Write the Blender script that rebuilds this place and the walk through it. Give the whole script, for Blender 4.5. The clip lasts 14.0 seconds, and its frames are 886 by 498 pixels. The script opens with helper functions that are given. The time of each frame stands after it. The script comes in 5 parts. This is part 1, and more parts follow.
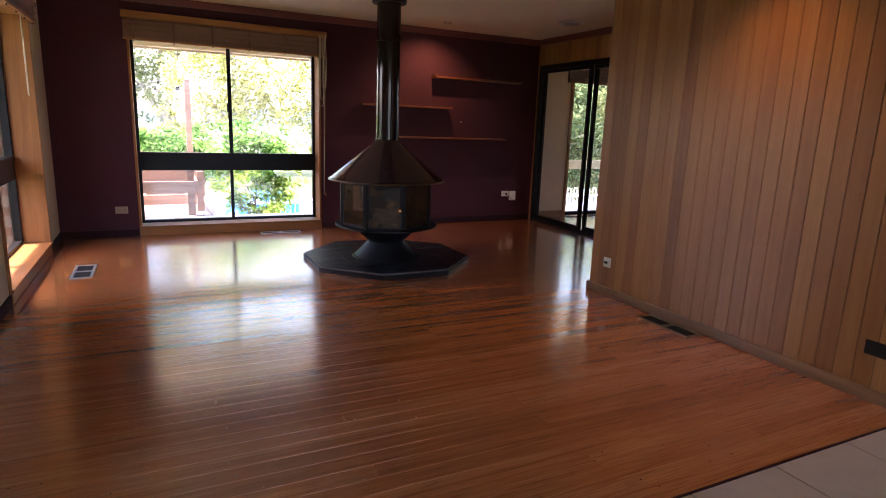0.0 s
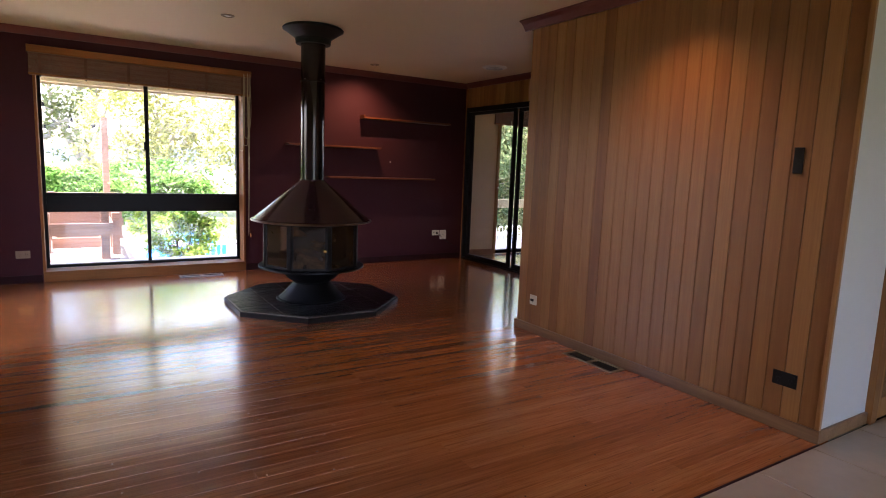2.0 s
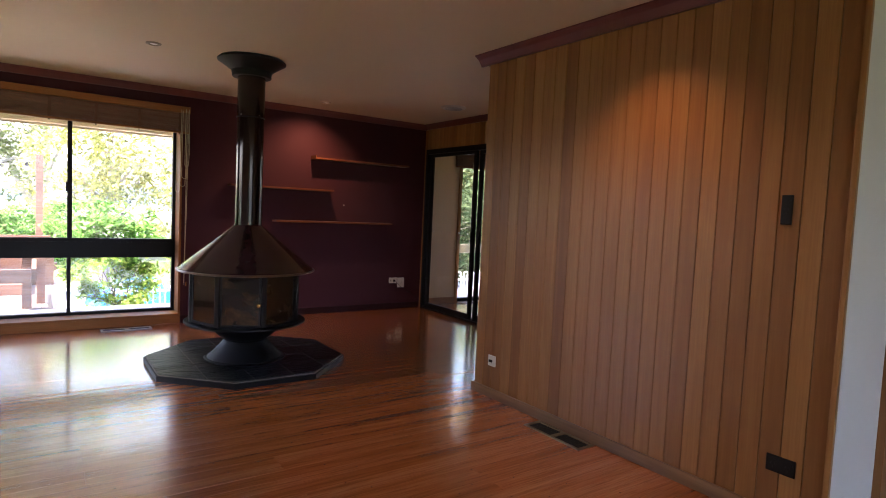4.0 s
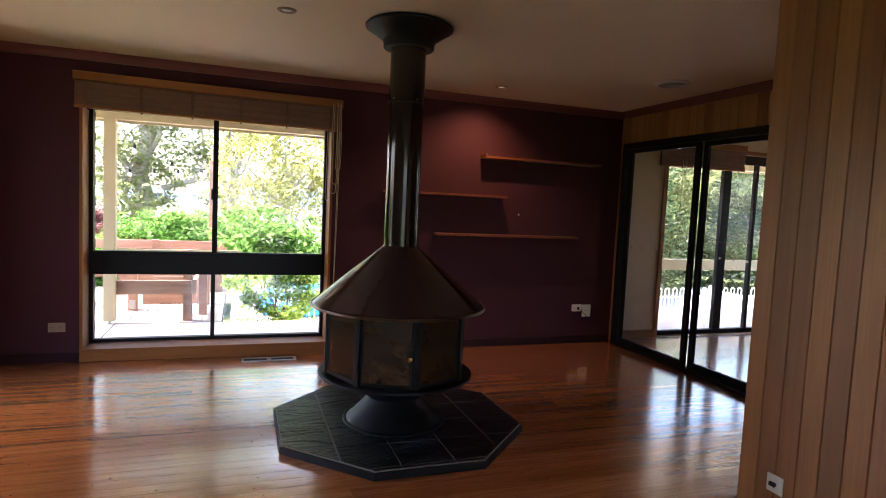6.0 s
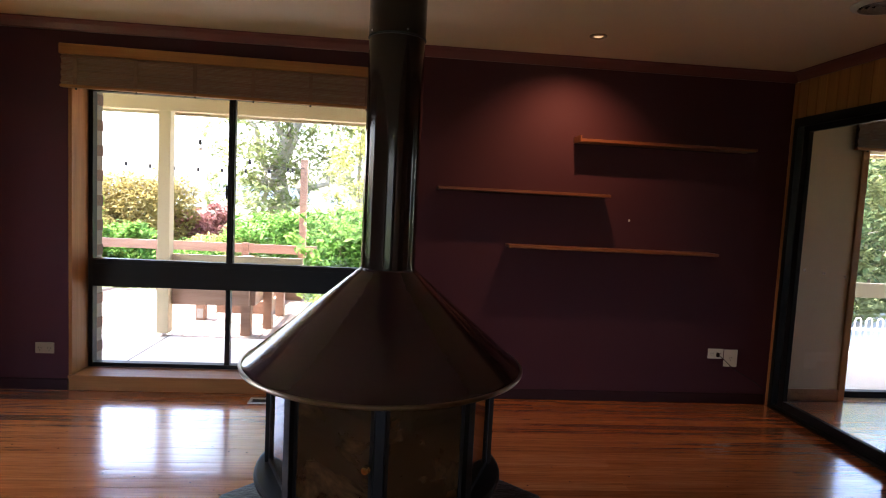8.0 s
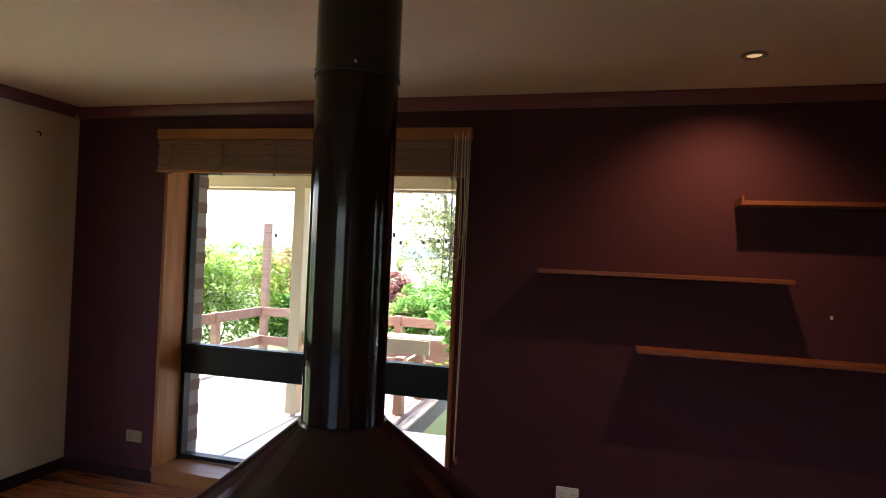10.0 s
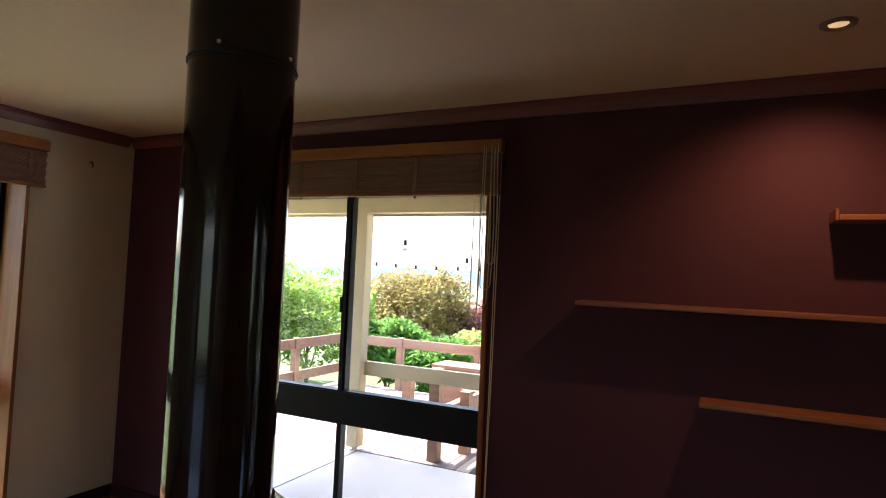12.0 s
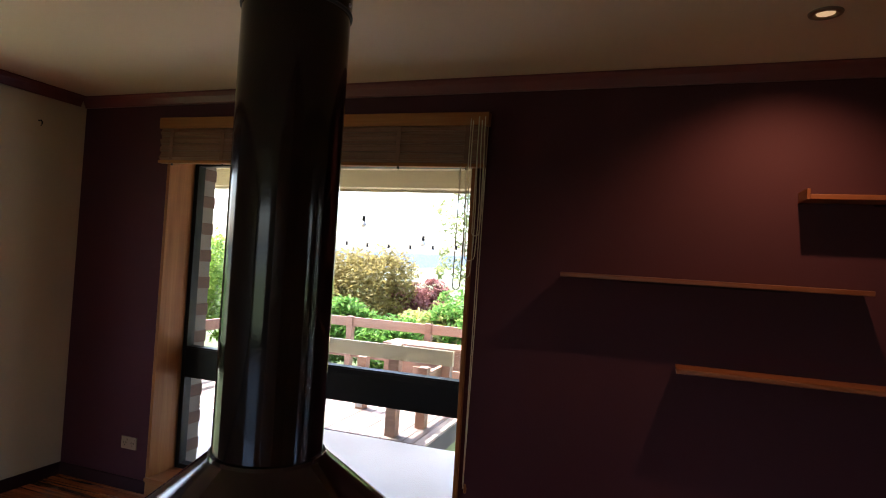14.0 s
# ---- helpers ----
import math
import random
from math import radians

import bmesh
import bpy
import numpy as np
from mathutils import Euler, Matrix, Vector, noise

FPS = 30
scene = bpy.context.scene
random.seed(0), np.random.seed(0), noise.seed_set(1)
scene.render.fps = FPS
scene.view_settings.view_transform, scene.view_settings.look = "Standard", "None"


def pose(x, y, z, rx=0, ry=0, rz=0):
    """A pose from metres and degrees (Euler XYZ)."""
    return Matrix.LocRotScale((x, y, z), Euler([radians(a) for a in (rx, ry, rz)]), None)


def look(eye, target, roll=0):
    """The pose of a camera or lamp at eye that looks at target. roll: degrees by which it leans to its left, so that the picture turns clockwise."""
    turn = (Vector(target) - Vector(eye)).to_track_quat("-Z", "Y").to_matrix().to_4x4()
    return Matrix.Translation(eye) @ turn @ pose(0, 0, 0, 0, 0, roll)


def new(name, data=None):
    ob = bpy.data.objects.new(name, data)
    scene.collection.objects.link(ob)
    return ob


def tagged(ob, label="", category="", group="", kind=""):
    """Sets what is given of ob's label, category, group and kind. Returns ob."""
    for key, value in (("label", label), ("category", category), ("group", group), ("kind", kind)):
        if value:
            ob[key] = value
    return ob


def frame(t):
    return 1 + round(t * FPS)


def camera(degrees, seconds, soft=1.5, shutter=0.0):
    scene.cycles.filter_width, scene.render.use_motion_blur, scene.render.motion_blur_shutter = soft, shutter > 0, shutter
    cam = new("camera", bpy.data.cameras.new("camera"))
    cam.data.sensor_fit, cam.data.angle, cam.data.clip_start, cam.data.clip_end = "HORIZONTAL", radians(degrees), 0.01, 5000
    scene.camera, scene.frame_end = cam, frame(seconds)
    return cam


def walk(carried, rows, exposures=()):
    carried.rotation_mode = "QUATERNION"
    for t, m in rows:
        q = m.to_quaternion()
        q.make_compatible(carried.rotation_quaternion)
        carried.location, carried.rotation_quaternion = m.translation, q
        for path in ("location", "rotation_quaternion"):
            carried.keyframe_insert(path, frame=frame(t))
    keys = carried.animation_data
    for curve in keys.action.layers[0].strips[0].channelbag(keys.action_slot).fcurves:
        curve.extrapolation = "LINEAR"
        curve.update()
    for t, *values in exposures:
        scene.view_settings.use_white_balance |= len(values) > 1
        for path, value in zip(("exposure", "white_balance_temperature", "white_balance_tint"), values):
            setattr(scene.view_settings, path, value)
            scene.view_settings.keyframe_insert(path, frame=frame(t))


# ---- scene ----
cam = camera(74.5, 14.0, soft=1.0)
PATH = [
    (0, (0.992, 1.169, 1.247), (1.854, 2.925, 0.83), 2.1),
    (0.5, (0.986, 1.164, 1.243), (1.889, 2.901, 0.834), 2.2),
    (1, (0.994, 1.14, 1.256), (1.911, 2.874, 0.868), 2.1),
    (1.5, (1.031, 1.161, 1.271), (1.971, 2.896, 0.947), 2.1),
    (2, (1.085, 1.171, 1.25), (2.142, 2.846, 0.972), 2.2),
    (2.2, (1.128, 1.188, 1.257), (2.234, 2.831, 0.981), 2.2),
    (4.3, (1.535, 1.664, 1.284), (2.676, 3.303, 1.175), 2.6),
    (4.5, (1.589, 1.803, 1.301), (2.679, 3.476, 1.19), 2.5),
    (5, (1.646, 2.11, 1.379), (2.633, 3.845, 1.239), 2.6),
    (5.5, (1.74, 2.428, 1.365), (2.583, 4.236, 1.217), 2.9),
    (6, (1.928, 2.788, 1.35), (2.589, 4.669, 1.199), 2.7),
    (6.5, (2.12, 3.095, 1.358), (2.635, 5.021, 1.192), 2.8),
    (7, (2.387, 3.401, 1.334), (2.714, 5.366, 1.162), 2.7),
    (7.5, (2.61, 3.722, 1.344), (2.888, 5.695, 1.176), 2.8),
    (8, (2.841, 3.96, 1.354), (3.019, 5.946, 1.193), 2.9),
    (8.5, (3.045, 4.203, 1.372), (3.033, 6.197, 1.217), 2.9),
    (9, (3.172, 4.421, 1.448), (2.989, 6.411, 1.368), 2.7),
    (9.2, (3.222, 4.48, 1.47), (2.968, 6.463, 1.424), 2.7),
    (11.3, (3.651, 5.247, 1.533), (2.882, 7.091, 1.611), 2.4),
    (11.5, (3.673, 5.261, 1.542), (2.882, 7.095, 1.631), 2.6),
    (12, (3.69, 5.277, 1.537), (2.825, 7.078, 1.629), 2.5),
    (12.5, (3.701, 5.268, 1.524), (2.817, 7.059, 1.625), 2.6),
    (13, (3.735, 5.268, 1.523), (2.848, 7.058, 1.629), 2.5),
    (13.5, (3.686, 5.263, 1.521), (2.84, 7.072, 1.627), 3.0),
    (14, (3.483, 5.182, 1.47), (2.822, 7.069, 1.514), 3.5),
]
EXPO = [(0.0, 3.55, 6150, 27), (2.2, 3.55, 6150, 27), (4.4, 3.6, 6150, 24), (5.5, 3.35, 6250, 21), (8.0, 3.4, 6300, 17), (9.0, 3.25, 6200, 16), (11.5, 2.95, 6050, 12), (12.3, 2.92, 6050, 12), (14.0, 2.86, 6050, 13)]
walk(cam, [(t, look(eye, target, roll)) for t, eye, target, roll in PATH], EXPO)

# ---------------------------------------------------------------- world, sun, lights
world = bpy.data.worlds.new("world")
scene.world = world
world.use_nodes = True
wn, wl = world.node_tree.nodes, world.node_tree.links
sky = wn.new("ShaderNodeTexSky")
sky.sky_type, sky.sun_disc = "NISHITA", False
SUN_ELEV, SUN_AZ = 63.0, 285.0
sky.sun_elevation, sky.sun_rotation = radians(SUN_ELEV), radians(SUN_AZ)
sky.air_density, sky.dust_density = 1.0, 3.0
wl.new(sky.outputs["Color"], wn["Background"].inputs["Color"])
wn["Background"].inputs["Strength"].default_value = 0.15
sun = new("sun", bpy.data.lights.new("sun", "SUN"))
sun.data.energy, sun.data.angle, sun.data.color = 3.2, radians(0.8), (1.0, 0.95, 0.88)
sun_from = Vector((math.sin(radians(SUN_AZ)) * math.cos(radians(SUN_ELEV)), math.cos(radians(SUN_AZ)) * math.cos(radians(SUN_ELEV)), math.sin(radians(SUN_ELEV))))
sun.matrix_world = look(sun_from * 60, (0, 0, 0))


# ---------------------------------------------------------------- materials
def material(name):
    m = bpy.data.materials.new(name)
    m.use_nodes = True
    return m, m.node_tree.nodes, m.node_tree.links, m.node_tree.nodes["Principled BSDF"]


def ramp(n, stops):
    r = n.new("ShaderNodeValToRGB")
    while len(r.color_ramp.elements) < len(stops):
        r.color_ramp.elements.new(0.5)
    for e, (p, c) in zip(r.color_ramp.elements, stops):
        e.position, e.color = p, (*c, 1)
    return r


def coords(n, l, scale, kind="Object", shift=True):
    """Texture coordinates, stretched by scale; each object gets its own stretch of the pattern."""
    tc, mp = n.new("ShaderNodeTexCoord"), n.new("ShaderNodeMapping")
    mp.inputs["Scale"].default_value = scale
    l.new(n.new("ShaderNodeNewGeometry").outputs["Position"] if kind == "World" else tc.outputs[kind], mp.inputs["Vector"])
    if shift:
        oi, mul = n.new("ShaderNodeObjectInfo"), n.new("ShaderNodeMath")
        mul.operation = "MULTIPLY"
        mul.inputs[1].default_value = 37.0
        l.new(oi.outputs["Random"], mul.inputs[0])
        l.new(mul.outputs[0], mp.inputs["Location"])
    return mp


def noise_tex(n, l, vec, scale, detail=4.0, rough=0.55, dist=0.0):
    t = n.new("ShaderNodeTexNoise")
    t.inputs["Scale"].default_value, t.inputs["Detail"].default_value = scale, detail
    t.inputs["Roughness"].default_value, t.inputs["Distortion"].default_value = rough, dist
    l.new(vec.outputs[0], t.inputs["Vector"])
    return t


def mixc(n, l, a, b, fac, mode="MIX"):
    m = n.new("ShaderNodeMix")
    m.data_type, m.blend_type = "RGBA", mode
    for sock, v in ((m.inputs["A"], a), (m.inputs["B"], b)):
        if isinstance(v, tuple):
            sock.default_value = (*v, 1)
        else:
            l.new(v, sock)
    if isinstance(fac, float):
        m.inputs["Factor"].default_value = fac
    else:
        l.new(fac, m.inputs["Factor"])
    return m.outputs["Result"]


def bump(n, l, bsdf, height, strength, distance=0.002):
    b = n.new("ShaderNodeBump")
    b.inputs["Strength"].default_value, b.inputs["Distance"].default_value = strength, distance
    l.new(height, b.inputs["Height"])
    l.new(b.outputs["Normal"], bsdf.inputs["Normal"])


def spread(n, l, sock, lo, hi):
    m = n.new("ShaderNodeMapRange")
    m.inputs["To Min"].default_value, m.inputs["To Max"].default_value = lo, hi
    l.new(sock, m.inputs["Value"])
    return m.outputs["Result"]


def wood(name, dark, mid, light, along, rough=0.45, coat=0.0, vary=0.5, grain=1.0, knots=True, wear=0.0, relief=0.12):
    """Timber with the grain along one axis ('x', 'y' or 'z'); each piece has its own tone."""
    m, n, l, b = material(name)
    s = {"x": (0.9, 16, 16), "y": (16, 0.9, 16), "z": (16, 16, 0.9)}[along]
    s2 = {"x": (3.5, 110, 110), "y": (110, 3.5, 110), "z": (110, 110, 3.5)}[along]
    g = noise_tex(n, l, coords(n, l, s), 1.0, 5, 0.6, 0.6)
    f = noise_tex(n, l, coords(n, l, s2), 1.0, 3, 0.6)
    col = ramp(n, [(0.25, dark), (0.5, mid), (0.75, light)])
    oi = n.new("ShaderNodeObjectInfo")
    tone = n.new("ShaderNodeMath")
    tone.operation = "MULTIPLY_ADD"
    tone.inputs[1].default_value = grain
    l.new(g.outputs["Fac"], tone.inputs[0])
    l.new(spread(n, l, oi.outputs["Random"], -0.5 * vary + 0.5 * (1 - grain), 0.5 * vary + 0.5 * (1 - grain)), tone.inputs[2])
    l.new(tone.outputs[0], col.inputs["Fac"])
    fine = mixc(n, l, col.outputs["Color"], dark, spread(n, l, f.outputs["Fac"], -0.25, 0.72))
    out = fine
    if knots:
        v = n.new("ShaderNodeTexVoronoi")
        v.inputs["Scale"].default_value = 1.0
        sk = {"x": (1.6, 9, 9), "y": (9, 1.6, 9), "z": (9, 9, 1.6)}[along]
        l.new(coords(n, l, sk).outputs[0], v.inputs["Vector"])
        kr = ramp(n, [(0.03, (1, 1, 1)), (0.11, (0, 0, 0))])
        l.new(v.outputs["Distance"], kr.inputs["Fac"])
        out = mixc(n, l, fine, tuple(c * 0.35 for c in dark), kr.outputs["Color"])
    if wear:
        big = noise_tex(n, l, coords(n, l, (1, 1, 1), "World", False), 1.1, 3, 0.6)
        wr = ramp(n, [(0.45, (0, 0, 0)), (0.75, (1, 1, 1))])
        l.new(big.outputs["Fac"], wr.inputs["Fac"])
        out = mixc(n, l, out, tuple(c * 0.72 for c in mid), wr.outputs["Color"])
        l.new(spread(n, l, big.outputs["Fac"], rough, rough + wear), b.inputs["Roughness"])
    else:
        l.new(spread(n, l, f.outputs["Fac"], rough - 0.06, rough + 0.1), b.inputs["Roughness"])
    l.new(out, b.inputs["Base Color"])
    b.inputs["Coat Weight"].default_value, b.inputs["Coat Roughness"].default_value = coat, 0.13
    bump(n, l, b, f.outputs["Fac"], relief, 0.001)
    return m


def paint(name, colour, rough=0.6, blotch=0.12, grain=60.0, strength=0.15, metal=0.0, coat=0.0, dist=0.002, spec=0.5):
    m, n, l, b = material(name)
    vec = coords(n, l, (1, 1, 1), "World", False)
    big, small = noise_tex(n, l, vec, 1.7, 4), noise_tex(n, l, vec, grain, 3)
    lo, hi = tuple(c * (1 - blotch) for c in colour), tuple(min(1, c * (1 + blotch)) for c in colour)
    c1 = mixc(n, l, lo, hi, big.outputs["Fac"])
    l.new(mixc(n, l, c1, lo, spread(n, l, small.outputs["Fac"], -0.2, 0.5)), b.inputs["Base Color"])
    l.new(spread(n, l, big.outputs["Fac"], rough - 0.05, rough + 0.08), b.inputs["Roughness"])
    b.inputs["Metallic"].default_value, b.inputs["Coat Weight"].default_value = metal, coat
    b.inputs["Specular IOR Level"].default_value = spec
    bump(n, l, b, small.outputs["Fac"], strength, dist)
    return m


def floor_wood(name):
    """Lacquered hardwood boards along x, orange-brown, with dark streaks, nail holes and worn patches of the lacquer."""
    m = wood(name, (0.33, 0.094, 0.024), (0.52, 0.176, 0.050), (0.63, 0.250, 0.082), "x", rough=0.20, coat=1.0, vary=0.30, grain=0.85, knots=False, relief=0.012)
    n, l, b = m.node_tree.nodes, m.node_tree.links, m.node_tree.nodes["Principled BSDF"]
    wave = noise_tex(n, l, coords(n, l, (0.5, 22, 1)), 1.0, 2, 0.5)
    bump(n, l, b, wave.outputs["Fac"], 0.07, 0.004)
    b.inputs["Coat Roughness"].default_value = 0.12
    b.inputs["Coat IOR"].default_value, b.inputs["Specular IOR Level"].default_value = 1.6, 0.6
    l.new(b.inputs["Normal"].links[0].from_socket, b.inputs["Coat Normal"])
    # dark growth-ring streaks, coarse and fine
    for sc, lo, hi, tone, amount in (((0.9, 42, 1), 0.52, 0.70, (0.19, 0.046, 0.012), 0.55), ((5.0, 190, 1), 0.48, 0.66, (0.17, 0.044, 0.013), 0.55)):
        st = noise_tex(n, l, coords(n, l, sc), 1.0, 4, 0.65, 0.5)
        sr = ramp(n, [(lo, (0, 0, 0)), (hi, (amount, amount, amount))])
        l.new(st.outputs["Fac"], sr.inputs["Fac"])
        l.new(mixc(n, l, b.inputs["Base Color"].links[0].from_socket, tone, sr.outputs["Color"]), b.inputs["Base Color"])
    # pairs of filled nail holes
    v = n.new("ShaderNodeTexVoronoi")
    v.voronoi_dimensions = "2D"
    v.inputs["Scale"].default_value = 1.0
    l.new(coords(n, l, (4, 4, 1)).outputs[0], v.inputs["Vector"])
    hole = ramp(n, [(0.012, (1, 1, 1)), (0.02, (0, 0, 0))])
    l.new(v.outputs["Distance"], hole.inputs["Fac"])
    l.new(mixc(n, l, b.inputs["Base Color"].links[0].from_socket, (0.03, 0.014, 0.008), hole.outputs["Color"]), b.inputs["Base Color"])
    return m


def glass(name, tint=(1, 1, 1), gloss_rough=0.0, see=1.0):
    """A thin pane: straight through, with a real surface reflection."""
    m = bpy.data.materials.new(name)
    m.use_nodes = True
    n, l = m.node_tree.nodes, m.node_tree.links
    n.remove(n["Principled BSDF"])
    tr, gl, lw, mx = n.new("ShaderNodeBsdfTransparent"), n.new("ShaderNodeBsdfGlossy"), n.new("ShaderNodeLayerWeight"), n.new("ShaderNodeMixShader")
    pw, fr = n.new("ShaderNodeMath"), n.new("ShaderNodeMath")
    pw.operation, fr.operation = "POWER", "MULTIPLY_ADD"
    lw.inputs["Blend"].default_value = 0.5
    pw.inputs[1].default_value, fr.inputs[1].default_value, fr.inputs[2].default_value = 5.0, 0.94, 0.035
    l.new(lw.outputs["Facing"], pw.inputs[0])
    l.new(pw.outputs[0], fr.inputs[0])
    tr.inputs["Color"].default_value = (*(c * see for c in tint), 1)
    gl.inputs["Roughness"].default_value = gloss_rough
    l.new(fr.outputs[0], mx.inputs[0])
    l.new(tr.outputs[0], mx.inputs[1])
    l.new(gl.outputs[0], mx.inputs[2])
    l.new(mx.outputs[0], n["Material Output"].inputs["Surface"])
    return m


def sooty_glass(name):
    """Stove glass browned by smoke, clearer in the upper middle."""
    m, n, l, b = material(name)
    vec = coords(n, l, (1, 1, 1))
    a, f = noise_tex(n, l, vec, 5.0, 5, 0.65, 0.4), noise_tex(n, l, vec, 28.0, 4)
    r = ramp(n, [(0.32, (0.012, 0.008, 0.006)), (0.54, (0.042, 0.024, 0.012)), (0.72, (0.15, 0.085, 0.04))])
    l.new(a.outputs["Fac"], r.inputs["Fac"])
    l.new(mixc(n, l, r.outputs["Color"], (0.02, 0.012, 0.008), spread(n, l, f.outputs["Fac"], -0.3, 0.7)), b.inputs["Base Color"])
    l.new(spread(n, l, a.outputs["Fac"], 0.02, 0.09), b.inputs["Roughness"])
    b.inputs["Specular IOR Level"].default_value = 0.85
    return m


def slate(name):
    m, n, l, b = material(name)
    vec = coords(n, l, (1, 1, 1))
    a = noise_tex(n, l, coords(n, l, (3.0, 8.0, 3.0)), 1.0, 6, 0.6, 1.2)
    f = noise_tex(n, l, vec, 45.0, 5, 0.7)
    r = ramp(n, [(0.3, (0.005, 0.006, 0.007)), (0.6, (0.012, 0.014, 0.017)), (0.8, (0.030, 0.034, 0.040))])
    l.new(a.outputs["Fac"], r.inputs["Fac"])
    l.new(r.outputs["Color"], b.inputs["Base Color"])
    l.new(spread(n, l, f.outputs["Fac"], 0.22, 0.40), b.inputs["Roughness"])
    b.inputs["Specular IOR Level"].default_value = 0.3
    add = n.new("ShaderNodeMath")
    add.operation = "MULTIPLY_ADD"
    add.inputs[1].default_value = 0.25
    l.new(f.outputs["Fac"], add.inputs[0])
    l.new(a.outputs["Fac"], add.inputs[2])
    bump(n, l, b, add.outputs[0], 1.0, 0.022)
    return m


def leafy(name, dark, light, yellow=None):
    m, n, l, b = material(name)
    g = n.new("ShaderNodeNewGeometry")
    r = ramp(n, [(0.0, dark), (0.75, light), (1.0, yellow or light)])
    l.new(g.outputs["Random Per Island"], r.inputs["Fac"])
    l.new(r.outputs["Color"], b.inputs["Base Color"])
    b.inputs["Roughness"].default_value, b.inputs["Specular IOR Level"].default_value = 0.6, 0.15
    tl, mx = n.new("ShaderNodeBsdfTranslucent"), n.new("ShaderNodeMixShader")
    l.new(r.outputs["Color"], tl.inputs["Color"])
    mx.inputs[0].default_value = 0.5
    l.new(b.outputs[0], mx.inputs[1])
    l.new(tl.outputs[0], mx.inputs[2])
    l.new(mx.outputs[0], n["Material Output"].inputs["Surface"])
    return m


M_FLOOR = floor_wood("lacquered_floor_wood")
M_PANEL = wood("panel_wood", (0.20, 0.075, 0.018), (0.32, 0.133, 0.035), (0.40, 0.185, 0.054), "z", rough=0.36, vary=0.44, grain=0.6, knots=False)
M_PANEL_X = wood("skirting_wood", (0.16, 0.075, 0.03), (0.25, 0.13, 0.055), (0.33, 0.18, 0.08), "y", rough=0.4, vary=0.2, knots=False)
M_TRIM = wood("window_trim_wood", (0.20, 0.070, 0.018), (0.29, 0.112, 0.032), (0.36, 0.155, 0.050), "z", rough=0.45, vary=0.2, knots=False)
M_TRIM_X = wood("window_trim_wood_long", (0.20, 0.070, 0.018), (0.29, 0.112, 0.032), (0.36, 0.155, 0.050), "x", rough=0.45, vary=0.2, knots=False)
for _m in (M_TRIM, M_TRIM_X):
    _m.node_tree.nodes["Principled BSDF"].inputs["Specular IOR Level"].default_value = 0.2
M_SHELF = wood("shelf_wood", (0.13, 0.036, 0.011), (0.205, 0.062, 0.020), (0.27, 0.092, 0.032), "x", rough=0.40, vary=0.2, knots=False)
M_DECK = wood("deck_wood", (0.13, 0.095, 0.075), (0.24, 0.18, 0.15), (0.36, 0.29, 0.25), "y", rough=0.6, vary=0.6, knots=False)
M_RAIL = wood("rail_wood", (0.22, 0.115, 0.07), (0.32, 0.18, 0.115), (0.41, 0.25, 0.17), "x", rough=0.55, vary=0.3, knots=False)
M_BAMBOO = wood("bamboo_slats", (0.115, 0.043, 0.021), (0.165, 0.067, 0.036), (0.215, 0.096, 0.055), "x", rough=0.5, vary=0.3, knots=False)
M_WALL = paint("aubergine_paint", (0.064, 0.016, 0.023), 0.75, 0.15, 120, 0.2, spec=0.25)
M_CREAM = paint("cream_paint", (0.50, 0.40, 0.27), 0.65, 0.05, 120, 0.12)
M_WHITE = paint("white_paint", (0.64, 0.60, 0.54), 0.6, 0.04, 120, 0.1)
M_CEIL = paint("ceiling_paint", (0.66, 0.53, 0.37), 0.8, 0.04, 150, 0.15)
M_CORNICE = paint("plum_gloss_paint", (0.155, 0.040, 0.038), 0.4, 0.1, 40, 0.05)
M_SKIRT = paint("dark_skirting_paint", (0.034, 0.013, 0.015), 0.7, 0.15, 40, 0.08, spec=0.1)
M_BLACK = paint("black_aluminium", (0.008, 0.0065, 0.006), 0.42, 0.2, 200, 0.05, spec=0.18)
M_STEEL = paint("stove_black_steel", (0.009, 0.0095, 0.011), 0.46, 0.2, 90, 0.08, spec=0.24)
M_ENAMEL = paint("brown_black_enamel", (0.034, 0.014, 0.016), 0.13, 0.15, 30, 0.02, coat=0.15, spec=0.45)
M_FLUE = paint("flue_enamel", (0.018, 0.009, 0.009), 0.09, 0.15, 12, 0.03, spec=0.45)
M_TRIMSTEEL = paint("worn_steel_rim", (0.22, 0.17, 0.12), 0.3, 0.3, 60, 0.1, metal=1.0)
M_BRASS = paint("brass", (0.75, 0.50, 0.16), 0.22, 0.1, 60, 0.05, metal=1.0)
M_OUTLET = paint("ivory_plastic", (0.70, 0.68, 0.60), 0.35, 0.05, 200, 0.03)
M_RING = paint("bronze_ring", (0.22, 0.16, 0.10), 0.4, 0.1, 80, 0.05)
M_TAN = paint("tan_plastic", (0.26, 0.18, 0.11), 0.4, 0.05, 200, 0.03)
M_DARKPLASTIC = paint("black_plastic", (0.012, 0.011, 0.011), 0.42, 0.2, 100, 0.05, spec=0.2)
M_DARK = paint("dark_void", (0.008, 0.008, 0.008), 0.7, 0.2, 60, 0.05)
M_GREYMETAL = paint("grey_vent_metal", (0.40, 0.39, 0.37), 0.4, 0.15, 120, 0.06, metal=0.2)
M_BRASSVENT = paint("bronze_vent_metal", (0.26, 0.19, 0.10), 0.38, 0.15, 120, 0.06, metal=0.7)
M_CORD = paint("cream_cord", (0.55, 0.46, 0.32), 0.8, 0.1, 200, 0.2)
